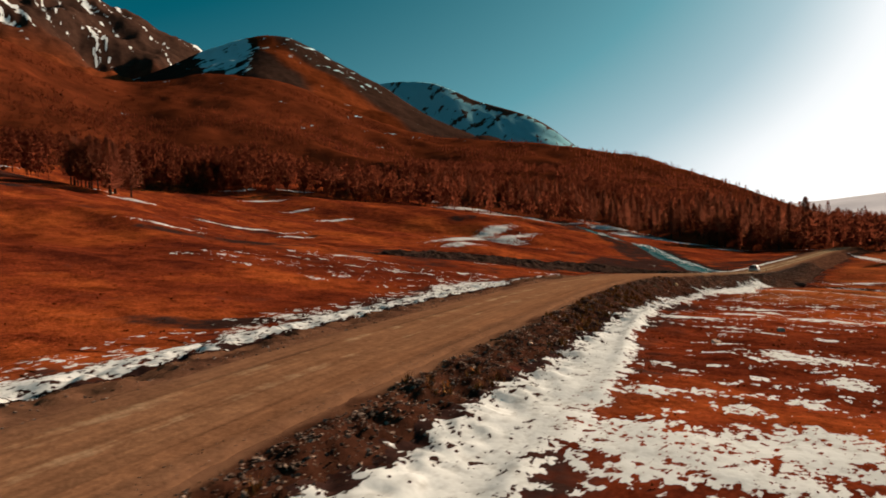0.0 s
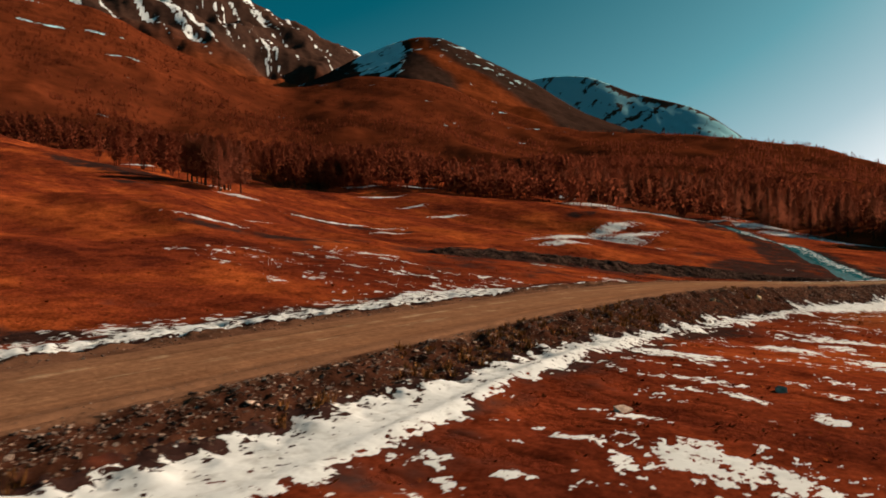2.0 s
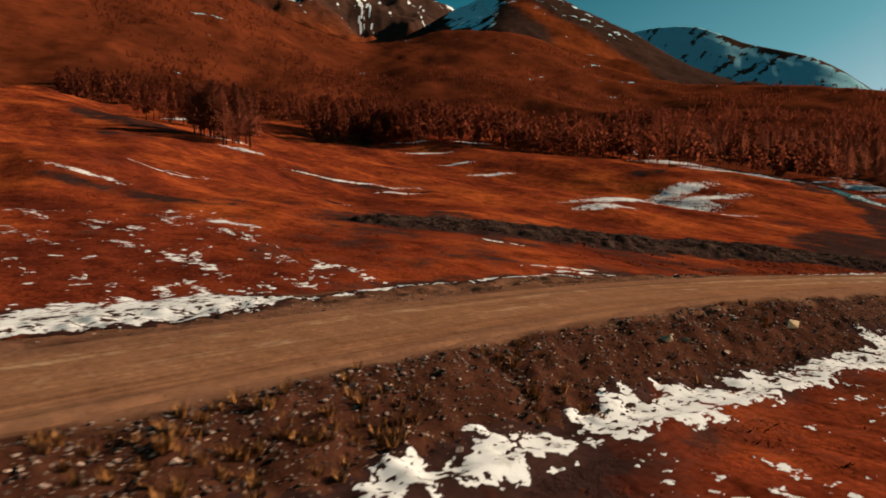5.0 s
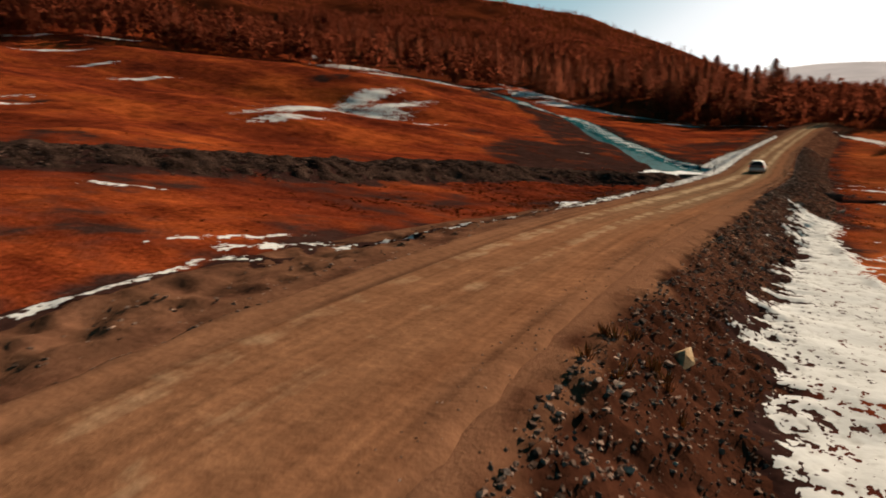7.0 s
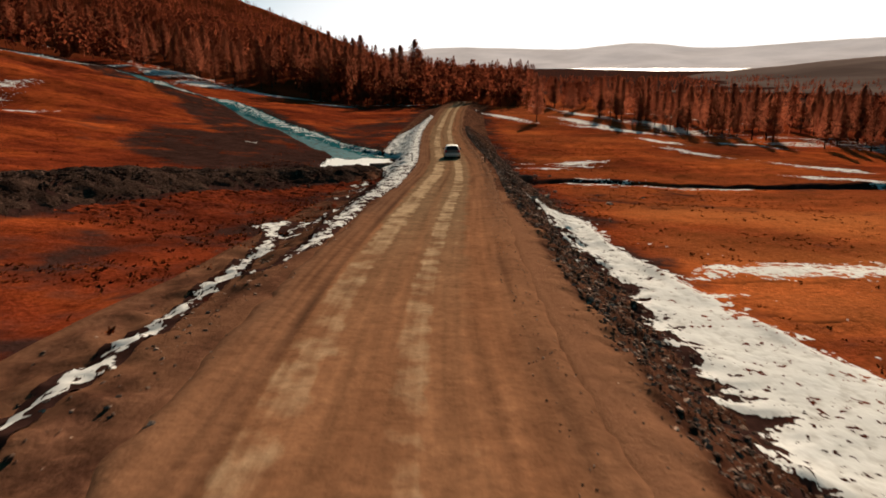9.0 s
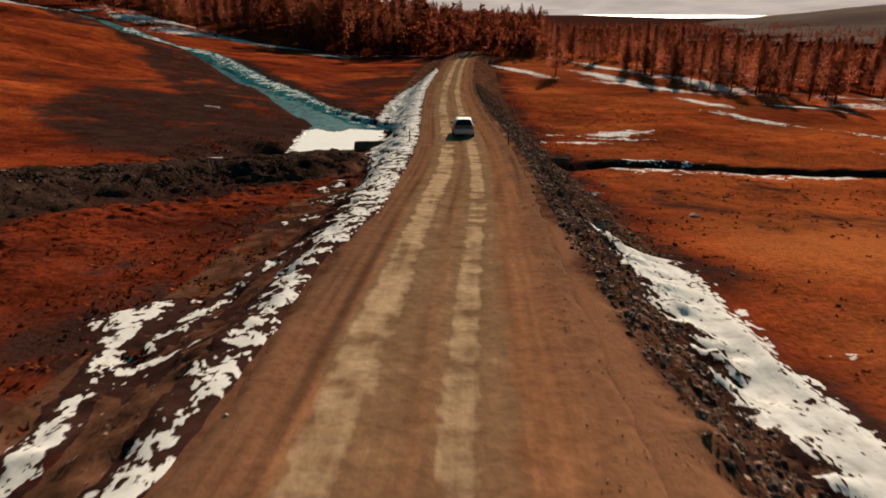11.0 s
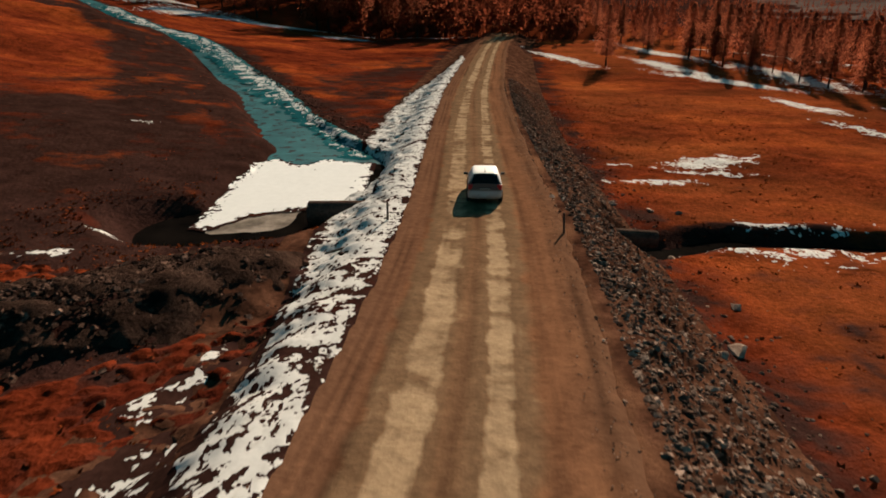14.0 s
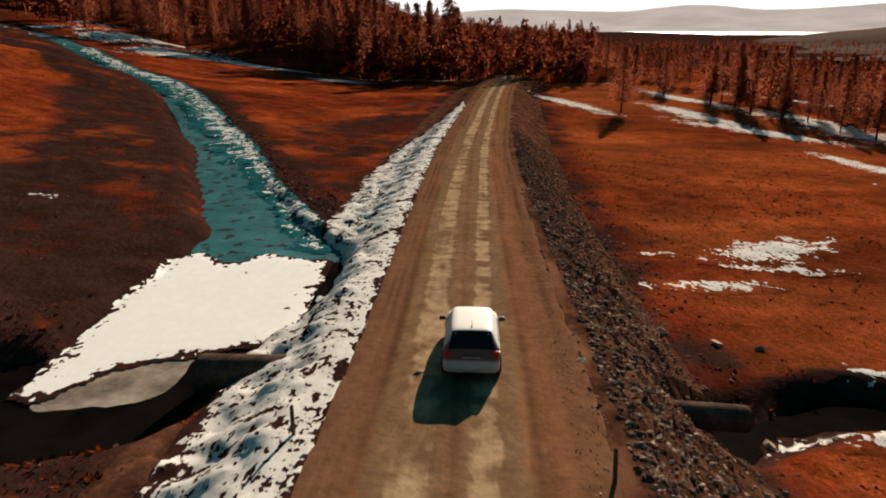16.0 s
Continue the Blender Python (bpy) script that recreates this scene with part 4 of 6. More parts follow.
def range_of_hills(name, label, material, az0, az1, daz, crest, r_in, r_top, r_out, low, rough, seed, snow=None, rock=None, nr=60, category="mountain"):
    """Slopes round the valley: for each bearing (degrees to the left of north) the crest's height angle and distance."""
    az = np.arange(az0, az1 + daz / 2, daz)
    tops = herm(az, *crest)
    rt = np.interp(az, *r_top) if isinstance(r_top, tuple) else np.full(len(az), float(r_top))
    ri = (np.interp(az, *r_in) if isinstance(r_in, tuple) else np.full(len(az), float(r_in)))[:, None]
    t = np.linspace(0, 1, nr) ** 1.15
    k = np.linspace(0, 1, nr // 3)[1:]
    a2, t2 = np.meshgrid(az, np.r_[t, 1 + k], indexing="ij")
    rr, tt = rt[:, None], t2
    r = np.where(tt <= 1, ri + (rr - ri) * tt, rr + (r_out - rr) * (tt - 1))
    wob = a2 + 1.4 * fbm(r / 260, a2 / 9, 3, seed) * sm(0, 0.5, tt) * sm(1.0, 0.8, tt)
    e_top = herm(wob, *crest)
    lo = low(a2) if callable(low) else low
    el = lo + (e_top - lo) * np.clip(tt, 0, 1) ** 0.9
    z = EYE[2] + r * np.tan(np.radians(el))
    px, py = r * np.sin(np.radians(a2)), r * np.cos(np.radians(a2))
    cell = 90 + rr * 0.10
    ridged = (1 - np.abs(fbm(px / cell, py / cell, 4, seed + 3, 0.5))) - 0.6
    z = z + rough * ridged * sm(0, 0.4, tt) * (1 - 0.85 * sm(0.75, 1.0, tt))
    z = np.where(tt > 1, EYE[2] + rr * np.tan(np.radians(tops))[:, None] - (r - rr) * 0.45, z)
    x, y = EYE[0] - px, EYE[1] + py
    z = z + rough * 0.14 * fbm(px / cell * 4, py / cell * 4, 4, seed + 9, 0.6)
    if name == "hillside":
        w = sm(0, 0.10, tt)
        z = z * w + (land(x, y) - 1.5) * (1 - w)
    vals = {"snow": snow(a2, tt, el) if snow else 0 * z, "rock": rock(a2, tt, el) if rock else 0 * z}
    me = mesh_data(name, np.stack([x, y, z], -1).reshape(-1, 3), grid_faces(*z.shape)[:, ::-1], material, True, vals)
    return tagged(new(name, me), label, category, kind="structure")


HILL = ([-9, -4, 0, 2, 3.6, 6.3, 9.6, 13.8, 20, 28.6, 35.7, 39.5, 42.6, 44.4, 47.7, 51.7, 55, 58, 61, 64, 67.6, 71.3, 76, 85, 112],
        [-0.6, -0.5, -0.1, 0.35, 0.95, 2.1, 3.5, 5.0, 6.3, 7.3, 8.5, 9.9, 11.2, 11.9, 12.6, 12.8, 12.3, 11.8, 12.2, 13.3, 14.6, 16.3, 17.5, 19, 19])
HILL_R = ([-9, 10, 30, 45, 58, 66, 112], [620, 760, 900, 1050, 1000, 950, 900])


def peak_spur(az):
    """Height angle of the grassy spur that runs down from the peak."""
    return 9.0 + 0.66 * (az - 36.4)


def gullies(az, t):
    """Snow lying in gullies that slant down the rock."""
    u = az - 11 * t + 0.8 * fbm(az / 3, t * 4, 2, 301)
    return 0.8 * fbm(u * 2.3, t * 3.2, 3, 295, 0.65) + 0.45


def hill_foot(az):
    return herm(az, [-9, 5, 20, 35, 50, 65, 80, 112], [-2.6, -2.4, -0.6, 1.3, 2.6, 3.0, 3.3, 3.3])


def build_mountains():
    range_of_hills("hillside", "long hillside of dry grass and larch woods", M_HILL, -9, 112, 0.4, HILL, 262.0, HILL_R, 1500.0, hill_foot, 12.0, 200,
                   snow=lambda a, t, e: 0.10 * sm(0.5, 0.9, t) * sm(25, 40, a), rock=lambda a, t, e: 0.25 + 0 * t)
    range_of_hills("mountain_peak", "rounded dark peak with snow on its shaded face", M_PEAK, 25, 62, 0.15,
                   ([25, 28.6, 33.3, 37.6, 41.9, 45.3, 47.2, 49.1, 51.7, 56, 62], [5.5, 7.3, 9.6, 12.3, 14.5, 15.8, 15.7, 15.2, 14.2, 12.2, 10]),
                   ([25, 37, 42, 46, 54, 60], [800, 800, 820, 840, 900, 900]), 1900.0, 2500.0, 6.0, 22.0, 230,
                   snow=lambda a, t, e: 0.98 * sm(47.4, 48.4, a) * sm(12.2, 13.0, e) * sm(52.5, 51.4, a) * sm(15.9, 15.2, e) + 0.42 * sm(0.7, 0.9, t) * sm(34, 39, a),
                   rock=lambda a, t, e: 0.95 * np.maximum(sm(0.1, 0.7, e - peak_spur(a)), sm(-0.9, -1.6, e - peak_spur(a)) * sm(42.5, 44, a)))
    range_of_hills("snow_mountain", "distant snow-covered mountain with blue shade in its snow colour", M_SNOWCAP, 14, 44, 0.15,
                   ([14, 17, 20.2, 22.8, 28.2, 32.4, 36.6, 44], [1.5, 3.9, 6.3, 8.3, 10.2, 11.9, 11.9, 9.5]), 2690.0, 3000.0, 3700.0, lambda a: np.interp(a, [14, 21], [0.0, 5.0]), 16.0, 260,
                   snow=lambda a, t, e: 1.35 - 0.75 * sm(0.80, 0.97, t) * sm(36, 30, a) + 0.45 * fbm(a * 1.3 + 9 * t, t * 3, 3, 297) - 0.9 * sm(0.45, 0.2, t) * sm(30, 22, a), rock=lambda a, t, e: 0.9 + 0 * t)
    range_of_hills("mountain", "high rocky mountain streaked with snow", M_STREAKED, 48, 95, 0.15,
                   ([48, 51.7, 55.2, 57.9, 60, 65, 72, 80, 95], [12, 14.2, 16, 17.1, 18, 20, 21, 20, 19]), 1500.0, 2500.0, 3300.0, 8.0, 75.0, 290,
                   snow=lambda a, t, e: gullies(a, t) * sm(0.25, 0.55, t), rock=lambda a, t, e: 0.95 * sm(0.35, 0.6, t))
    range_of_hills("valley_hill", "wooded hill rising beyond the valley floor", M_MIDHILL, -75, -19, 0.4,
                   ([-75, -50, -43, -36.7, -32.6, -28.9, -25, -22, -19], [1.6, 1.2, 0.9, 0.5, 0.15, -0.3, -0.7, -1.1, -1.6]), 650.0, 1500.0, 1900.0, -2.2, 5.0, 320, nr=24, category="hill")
    range_of_hills("far_hills", "pale hills on the horizon with haze put into their colour", M_FAR, -100, 12, 0.4,
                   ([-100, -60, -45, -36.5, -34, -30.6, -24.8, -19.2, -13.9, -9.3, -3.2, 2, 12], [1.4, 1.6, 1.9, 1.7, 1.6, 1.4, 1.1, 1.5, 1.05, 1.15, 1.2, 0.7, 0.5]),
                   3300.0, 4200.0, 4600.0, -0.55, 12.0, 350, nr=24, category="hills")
    x, y = np.meshgrid(np.linspace(800, 1750, 40), np.linspace(2000, 3300, 40), indexing="ij")
    me = mesh_data("frozen_lake", np.stack([x, y, 0 * x - 14.5], -1).reshape(-1, 3), grid_faces(40, 40), M_LAKE, True)
    tagged(new("frozen_lake", me), "white frozen lake far down the valley", "lake", kind="structure")


# ---- stones ----
def rock_data(name, rng, material, flat=0.7):
    bm = bmesh.new()
    for _ in range(11):  # a broken lump: the hull of a few points
        d = Vector((rng.gauss(0, 1), rng.gauss(0, 1), rng.gauss(0, 1))).normalized() * rng.uniform(0.42, 0.58)
        bm.verts.new((d.x * 1.2, d.y, d.z * flat))
    hull = bmesh.ops.convex_hull(bm, input=bm.verts)
    loose = [g for g in hull["geom_interior"] if isinstance(g, bmesh.types.BMVert)]
    bmesh.ops.delete(bm, geom=loose, context="VERTS")
    bmesh.ops.triangulate(bm, faces=bm.faces)
    bmesh.ops.recalc_face_normals(bm, faces=bm.faces)
    me = bpy.data.meshes.new(name)
    bm.to_mesh(me)
    bm.free()
    me.materials.append(material)
    return me


def outward(v):
    """Which way a crown's surface faces at a point of it, for soft shading."""
    o = np.stack([v[:, 0], v[:, 1], 0.45 * (v[:, 2] - 4.5)], -1)
    return o / (np.linalg.norm(o, axis=1, keepdims=True) + 1e-6)


def turned(v, a):
    c, s = math.cos(a), math.sin(a)
    return np.stack([v[:, 0] * c - v[:, 1] * s, v[:, 0] * s + v[:, 1] * c, v[:, 2]], -1)


def join_copies(shapes, places):
    """One mesh out of many copies: shapes are (verts, tris), places are (shape, x, y, z, size, turn, tall)."""
    vs, fs, n = [], [], 0
    for k, x, y, z, size, turn, tall in places:
        v, f = shapes[k]
        c, s = math.cos(turn), math.sin(turn)
        w = np.empty_like(v)
        w[:, 0], w[:, 1], w[:, 2] = (v[:, 0] * c - v[:, 1] * s) * size + x, (v[:, 0] * s + v[:, 1] * c) * size + y, v[:, 2] * size * tall + z
        vs.append(w)
        fs.append(f + n)
        n += len(v)
    return np.concatenate(vs), np.concatenate(fs)


def arrays(me):
    v = np.empty(len(me.vertices) * 3, np.float32)
    me.vertices.foreach_get("co", v)
    f = np.array([p.vertices[:] for p in me.polygons], np.int32)
    return v.reshape(-1, 3).astype(float), f


def build_stones(right, left, berm):
    rng = random.Random(5)
    kinds = [rock_data("stone", rng, M_STONE, 0.42 + 0.30 * rng.random()) for _ in range(6)]
    shapes = [arrays(k) for k in kinds]
    heap = []
    for _ in range(40000):
        y = rng.uniform(-150, 60)
        top = float(shoulder(y))
        s = top + 0.2 + abs(rng.gauss(0.6, 1.9)) if rng.random() < 0.45 else rng.uniform(top, 8.9) if rng.random() < 0.9 else rng.uniform(2.8, top)
        if s > 9.6:
            continue
        x = road_x(y) + s
        heap.append((rng.randrange(6), x, y, 0, ((0.05 + 0.12 * rng.random() ** 3.2) if y < -62 else (0.06 + 0.15 * rng.random() ** 2.8)) if s > top else 0.03 + 0.03 * rng.random(), rng.uniform(0, 6.3), 1))
    for _ in range(4200):
        y = rng.uniform(-150, 60)
        s = -3.5 - abs(rng.gauss(0, 2.2))
        heap.append((rng.randrange(6), road_x(y) + s, y, 0, 0.04 + 0.12 * rng.random() ** 2.5, rng.uniform(0, 6.3), 1))
    for _ in range(7000):  # coarse rubble at the foot of the bank by the stream
        y = rng.uniform(-34, 45)
        s = 4.2 + abs(rng.gauss(1.2, 2.4))
        if s < 12.5:
            heap.append((rng.randrange(6), road_x(y) + s, y, 0, 0.07 + 0.20 * rng.random() ** 3, rng.uniform(0, 6.3), 1))
    xs, ys = np.array([h[1] for h in heap]), np.array([h[2] for h in heap])
    ss = side(xs, ys)
    zs = np.where(np.abs(ss) > 9.0, land(xs, ys), np.where(np.abs(ss) > 4.2, bank_height(xs, ys, ss, ys), road_height(xs, ys, ss, ys)))
    heap = [(k, x, y, float(z) + 0.12 * sz, sz, tn, tl) for (k, x, y, _, sz, tn, tl), z in zip(heap, zs)]
    v, f = join_copies(shapes, heap)
    tagged(new("loose_stones", mesh_data("loose_stones", v, f, M_STONES)), "loose broken stones scattered down the embankment", "stones", kind="stuff")
    heap = []
    for _ in range(17000):
        t = rng.random() * (len(BERM) - 1)
        (ax, ay), (bx, by) = BERM[int(t)], BERM[int(t) + 1]
        u = t - int(t)
        a = rng.uniform(0, 6.3)
        d = abs(rng.gauss(0, 2.1))
        x, y = ax + (bx - ax) * u + d * math.cos(a), ay + (by - ay) * u + d * math.sin(a)
        heap.append((rng.randrange(6), x, y, 0, 0.08 + 0.24 * rng.random() ** 2.4, a, 1))
    xs, ys = np.array([h[1] for h in heap]), np.array([h[2] for h in heap])
    zs = land(xs, ys) + 0.10
    heap = [(k, x, y, float(z) + 0.1 * sz, sz, tn, tl) for (k, x, y, _, sz, tn, tl), z in zip(heap, zs)]
    v, f = join_copies(shapes, heap)
    me = mesh_data("berm_stones", v, f, M_CLOD)
    tagged(new("berm_stones", me), "dark stones and clods covering the mound", "stones", kind="stuff")
    heap = []
    for _ in range(1500):
        t = rng.uniform(2.6, 6.6)
        (ax, ay), (bx, by) = RIVER[int(t)], RIVER[int(t) + 1]
        u = t - int(t)
        n = math.hypot(bx - ax, by - ay)
        d = 3.4 + abs(rng.gauss(0, 1.5)) + 1.3 * (t > 5.5)
        x, y = ax + (bx - ax) * u - (by - ay) / n * d, ay + (by - ay) * u + (bx - ax) / n * d
        if float(side(np.array(x), np.array(y))) < -8.6:
            heap.append((rng.randrange(6), x, y, float(land(x, y)), 0.10 + 0.32 * rng.random() ** 2.4, rng.uniform(0, 6.3), 1))
    v, f = join_copies(shapes, heap)
    tagged(new("brook_stones", mesh_data("brook_stones", v, f, M_CLOD)), "dark rubble along the bank of the brook", "stones", kind="stuff")
    # the larger stones of the embankment, one by one
    big = [(4.6, -29.4, 0.85), (9.4, -12.8, 0.8), (8.6, -13.4, 0.45), (6.0, -18.3, 0.4), (10.1, 7.6, 0.6), (12.3, 6.9, 0.55), (14.1, 6.5, 0.45), (11.2, -8.5, 0.6), (11.6, 0.0, 0.55), (4.5, -1.1, 0.35)]
    for _ in range(250):
        y = rng.uniform(-140, 20)
        s = float(shoulder(y)) + 0.6 + abs(rng.gauss(0.8, 1.1))
        big.append((float(xc(y)) + s, y, 0.12 + 0.14 * rng.random() ** 2))
    for x, y, size in big:
        s = float(side(np.array(x), np.array(y)))
        z = float(bank_height(np.array(x), np.array(y), s, np.array(y))) if abs(s) < 9.4 else float(land(x, y))
        data_part("stone", kinds[rng.randrange(6)], right, "", pose(x, y, z + 0.15 * size, 0, 0, rng.uniform(0, 360)) @ Matrix.Diagonal((size, size, size, 1)))
    # pale boulders stuck in the embankment
    pale = [rock_data("boulder", rng, M_PALE, 0.7) for _ in range(2)]
    for k, (x, y, size) in enumerate(((0.45, -74.7, 0.85), (0.3, -83.2, 0.42), (0.5, -84.8, 0.46))):
        ob = new("boulder", pale[k % 2])
        ob.matrix_basis = pose(x, y, float(bank_height(np.array(x), np.array(y), side(np.array(x), np.array(y)), y)) + 0.12 * size, 10, 0, 70 * k + 100) @ Matrix.Diagonal((size * 1.2, size * 0.8, size, 1))
        tagged(ob, "pale yellowish boulder stuck in the dark embankment", "boulder", "boulders")
    # lone boulders on the meadow
    for x, y, size, label in [(12.0, -119.4, 0.55, "dark boulder lying in dry grass"), (14.5, -113.0, 0.5, "dark boulder lying in dry grass"), (24.0, -104.0, 0.9, "dark boulder lying in dry grass"),
                              (19.3, -11.9, 0.6, "grey boulder on the meadow"), (13.2, -20.5, 0.7, "grey boulder on the meadow")]:
        ob = new("boulder", kinds[rng.randrange(6)])
        ob.matrix_basis = pose(x, y, float(land(x, y)) + 0.1 * size, 0, 0, rng.uniform(0, 360)) @ Matrix.Diagonal((size, size, size, 1))
        tagged(ob, label, "boulder", "boulders")


# ---- grass ----
def build_tufts():
    rng = np.random.default_rng(3)
    n = 15000
    x, y = rng.uniform(-60, 60, n), rng.uniform(-150, 60, n)
    k = n // 3
    x[:k], y[:k] = rng.uniform(-22, -6, k), rng.uniform(-60, 6, k)
    x[k:2 * k] = rng.uniform(5, 34, k)
    s = side(x, y)
    d1, _ = poly_dist(x, y, RIVER)
    d2, _ = poly_dist(x, y, BERM)
    ok = (np.abs(s) > 7.5) & (d1 > 4.2) & (d2 > 3.6) & (fbm(x / 4, y / 4, 3, 130) > -0.25) & (snow_patches(x, y) < 0) & (snow_right(x, y) < 0) & (snow_pond(x, y) < -1) & (snow_left(x, y) < 0)
    ok &= np.hypot((x - POND[0]) / 1.5, y - POND[1]) > 4.2
    x, y = x[ok], y[ok]
    z = land(x, y) - 0.03
    vs, fs, n = [], [], 0
    for px, py, pz in zip(x, y, z):
        h, m = rng.uniform(0.05, 0.14), 5
        a = rng.uniform(0, 2 * np.pi, m)
        lean = rng.uniform(0.08, 0.25, m)
        w = rng.uniform(0.04, 0.09, m)
        c, sn = np.cos(a), np.sin(a)
        b0 = np.stack([px + 0.06 * c - w * sn, py + 0.06 * sn + w * c, np.full(m, pz)], -1)
        b1 = np.stack([px + 0.06 * c + w * sn, py + 0.06 * sn - w * c, np.full(m, pz)], -1)
        tip = np.stack([px + (0.06 + lean) * c, py + (0.06 + lean) * sn, pz + h * rng.uniform(0.7, 1.1, m)], -1)
        vs.append(np.stack([b0, b1, tip], 1).reshape(-1, 3))
        fs.append(np.arange(3 * m).reshape(-1, 3) + n)
        n += 3 * m
    tagged(new("grass_tussocks", mesh_data("grass_tussocks", np.concatenate(vs), np.concatenate(fs), M_TUFT)), "tussocks of dry orange grass", "grass", kind="stuff")


def build_bank_grass():
    """Ochre bunches of dead grass standing on the older part of the embankment."""
    rng = np.random.default_rng(29)
    n = 900
    y = rng.uniform(-150, -74, n)
    s = rng.uniform(4.6, 8.2, n)
    x = xc(y) + s
    ok = (fbm(x / 2.5, y / 2.5, 2, 133) > 0.05) & (snow_right(x, y) < 0)
    x, y, s = x[ok], y[ok], s[ok]
    z = bank_height(x, y, s, y)
    vs, fs, n = [], [], 0
    for px, py, pz in zip(x, y, z):
        m = 16
        h = rng.uniform(0.16, 0.38)
        a = rng.uniform(0, 2 * np.pi, m)
        root, lean, w = rng.uniform(0, 0.12, m), rng.uniform(0.05, 0.22, m), rng.uniform(0.015, 0.035, m)
        c, sn = np.cos(a), np.sin(a)
        b0 = np.stack([px + root * c - w * sn, py + root * sn + w * c, np.full(m, pz - 0.05)], -1)
        b1 = np.stack([px + root * c + w * sn, py + root * sn - w * c, np.full(m, pz - 0.05)], -1)
        tip = np.stack([px + (root + lean) * c, py + (root + lean) * sn, pz + h * rng.uniform(0.6, 1.1, m)], -1)
        vs.append(np.stack([b0, b1, tip], 1).reshape(-1, 3))
        fs.append(np.arange(3 * m).reshape(-1, 3) + n)
        n += 3 * m
    tagged(new("bank_grass", mesh_data("bank_grass", np.concatenate(vs), np.concatenate(fs), M_OCHRE)), "bunches of ochre dead grass on the embankment", "grass", kind="stuff")


def mounds(x, y, size, seed):
    """Round heads on a jittered lattice, 0 between them to 1 on top."""
    u, v = x / size, y / size
    iu, iv = np.floor(u), np.floor(v)
    best = np.zeros(np.shape(x))
    for a in (-1, 0, 1):
        for b in (-1, 0, 1):
            cu, cv = iu + a, iv + b
            px, py = cu + 0.5 + 0.42 * vnoise(cu, cv, seed), cv + 0.5 + 0.42 * vnoise(cu, cv, seed + 1)
            r = 0.62 + 0.2 * vnoise(cu, cv, seed + 2)
            best = np.maximum(best, (0.75 + 0.25 * vnoise(cu, cv, seed + 3)) * np.sqrt(np.clip(1 - ((u - px) ** 2 + (v - py) ** 2) / (r * r), 0, 1)))
    return best


def build_tussock_bed():
    """Pillowy tussocks between the mound and the roadside ditch."""
    gx, gy = np.arange(-24, -5.5, 0.13), np.arange(-40, -9, 0.13)
    x, y = np.meshgrid(gx, gy, indexing="ij")
    s = -side(x, y)
    d, _ = poly_dist(x, y, BERM)
    u, v = x + 0.35 * fbm(x, y, 2, 151), y + 0.35 * fbm(x, y, 2, 152)
    pillow = mounds(u, v, 0.75, 153) + 0.25 * fbm(x * 3, y * 3, 2, 157)
    inside = np.minimum(np.minimum(s - 5.9, d - 3.6), np.minimum(9.5 - 0.28 * (s - 6), y + 39)) + 0.6 * vnoise(x / 1.5, y / 1.5, 155)
    inside = inside - 2.0 * sm(-0.45, -0.05, np.maximum(snow_left(x, y), snow_patches(x, y)))
    z = np.maximum(seen(x, y), surface(x, y, -s)) - 0.12 + (0.04 + 0.30 * pillow * (0.4 + 0.6 * sm(6.5, 2.0, d - 3.6)) * (0.7 + 0.3 * vnoise(x / 5, y / 5, 156))) * sm(0.0, 0.9, inside)
    near = inside > -0.3
    keep = near[:-1, :-1] & near[1:, 1:]
    v, f, used = compact(np.stack([x, y, z], -1).reshape(-1, 3), grid_faces(len(gx), len(gy), keep))
    # colour goes to the darker soil tone where the pillows are low
    me = mesh_data("tussock_bed", v, f, M_MEADOW, True, {"dirt": (0.55 - 0.55 * pillow * sm(7.5, 3.0, d - 3.6) - 0.2 * sm(3.0, 7.5, d - 3.6)).reshape(-1)[used]})
    tagged(new("tussock_bed", me), "pillowy tussocks of rust-orange grass beside the ditch", "grass", kind="stuff")


# ---- larches ----
def clump(rng, cx, cy, cz, size):
    """One spray of needles: a small bent diamond, turned any way."""
    u = Vector((rng.gauss(0, 0.8), rng.gauss(0, 0.8), rng.gauss(0, 1.2))).normalized()
    w = Matrix.Rotation(rng.uniform(0, 6.3), 3, u) @ u.orthogonal().normalized()
    L, W = size * rng.uniform(0.5, 0.8), size * rng.uniform(0.3, 0.5)
    c = Vector((cx, cy, cz))
    return [tuple(c - u * L), tuple(c + w * W), tuple(c + u * L - Vector((0, 0, 0.2 * L))), tuple(c - w * W)]


def larch_crown(rng, H, whorls, arms, sprays, size, first=0.16, wide=0.20):
    """An egg-shaped, rather open crown of sprays on drooping arms."""
    vs = []
    for k in range(whorls):
        t = (k + rng.random() * 0.7) / whorls
        z = H * (first + (1 - first) * t)
        reach = H * wide * (1 - t ** 1.7) ** 0.8 * (0.5 + 0.5 * min(1, t * 3.5)) * rng.uniform(0.75, 1.15) + 0.10
        for j in range(arms):
            a = 2 * math.pi * (j / arms) + rng.uniform(-0.6, 0.6)
            arm = reach * rng.uniform(0.55, 1.15)
            for m in range(sprays):
                d = arm * ((m + rng.uniform(0.25, 1.0)) / sprays) ** 0.8
                vs += clump(rng, d * math.cos(a) + rng.uniform(-0.16, 0.16), d * math.sin(a) + rng.uniform(-0.16, 0.16),
                            z - 0.15 * d + rng.uniform(-0.25, 0.25), size * (1.1 - 0.3 * t))
    v = np.array(vs)
    return v, np.arange(len(v)).reshape(-1, 4)


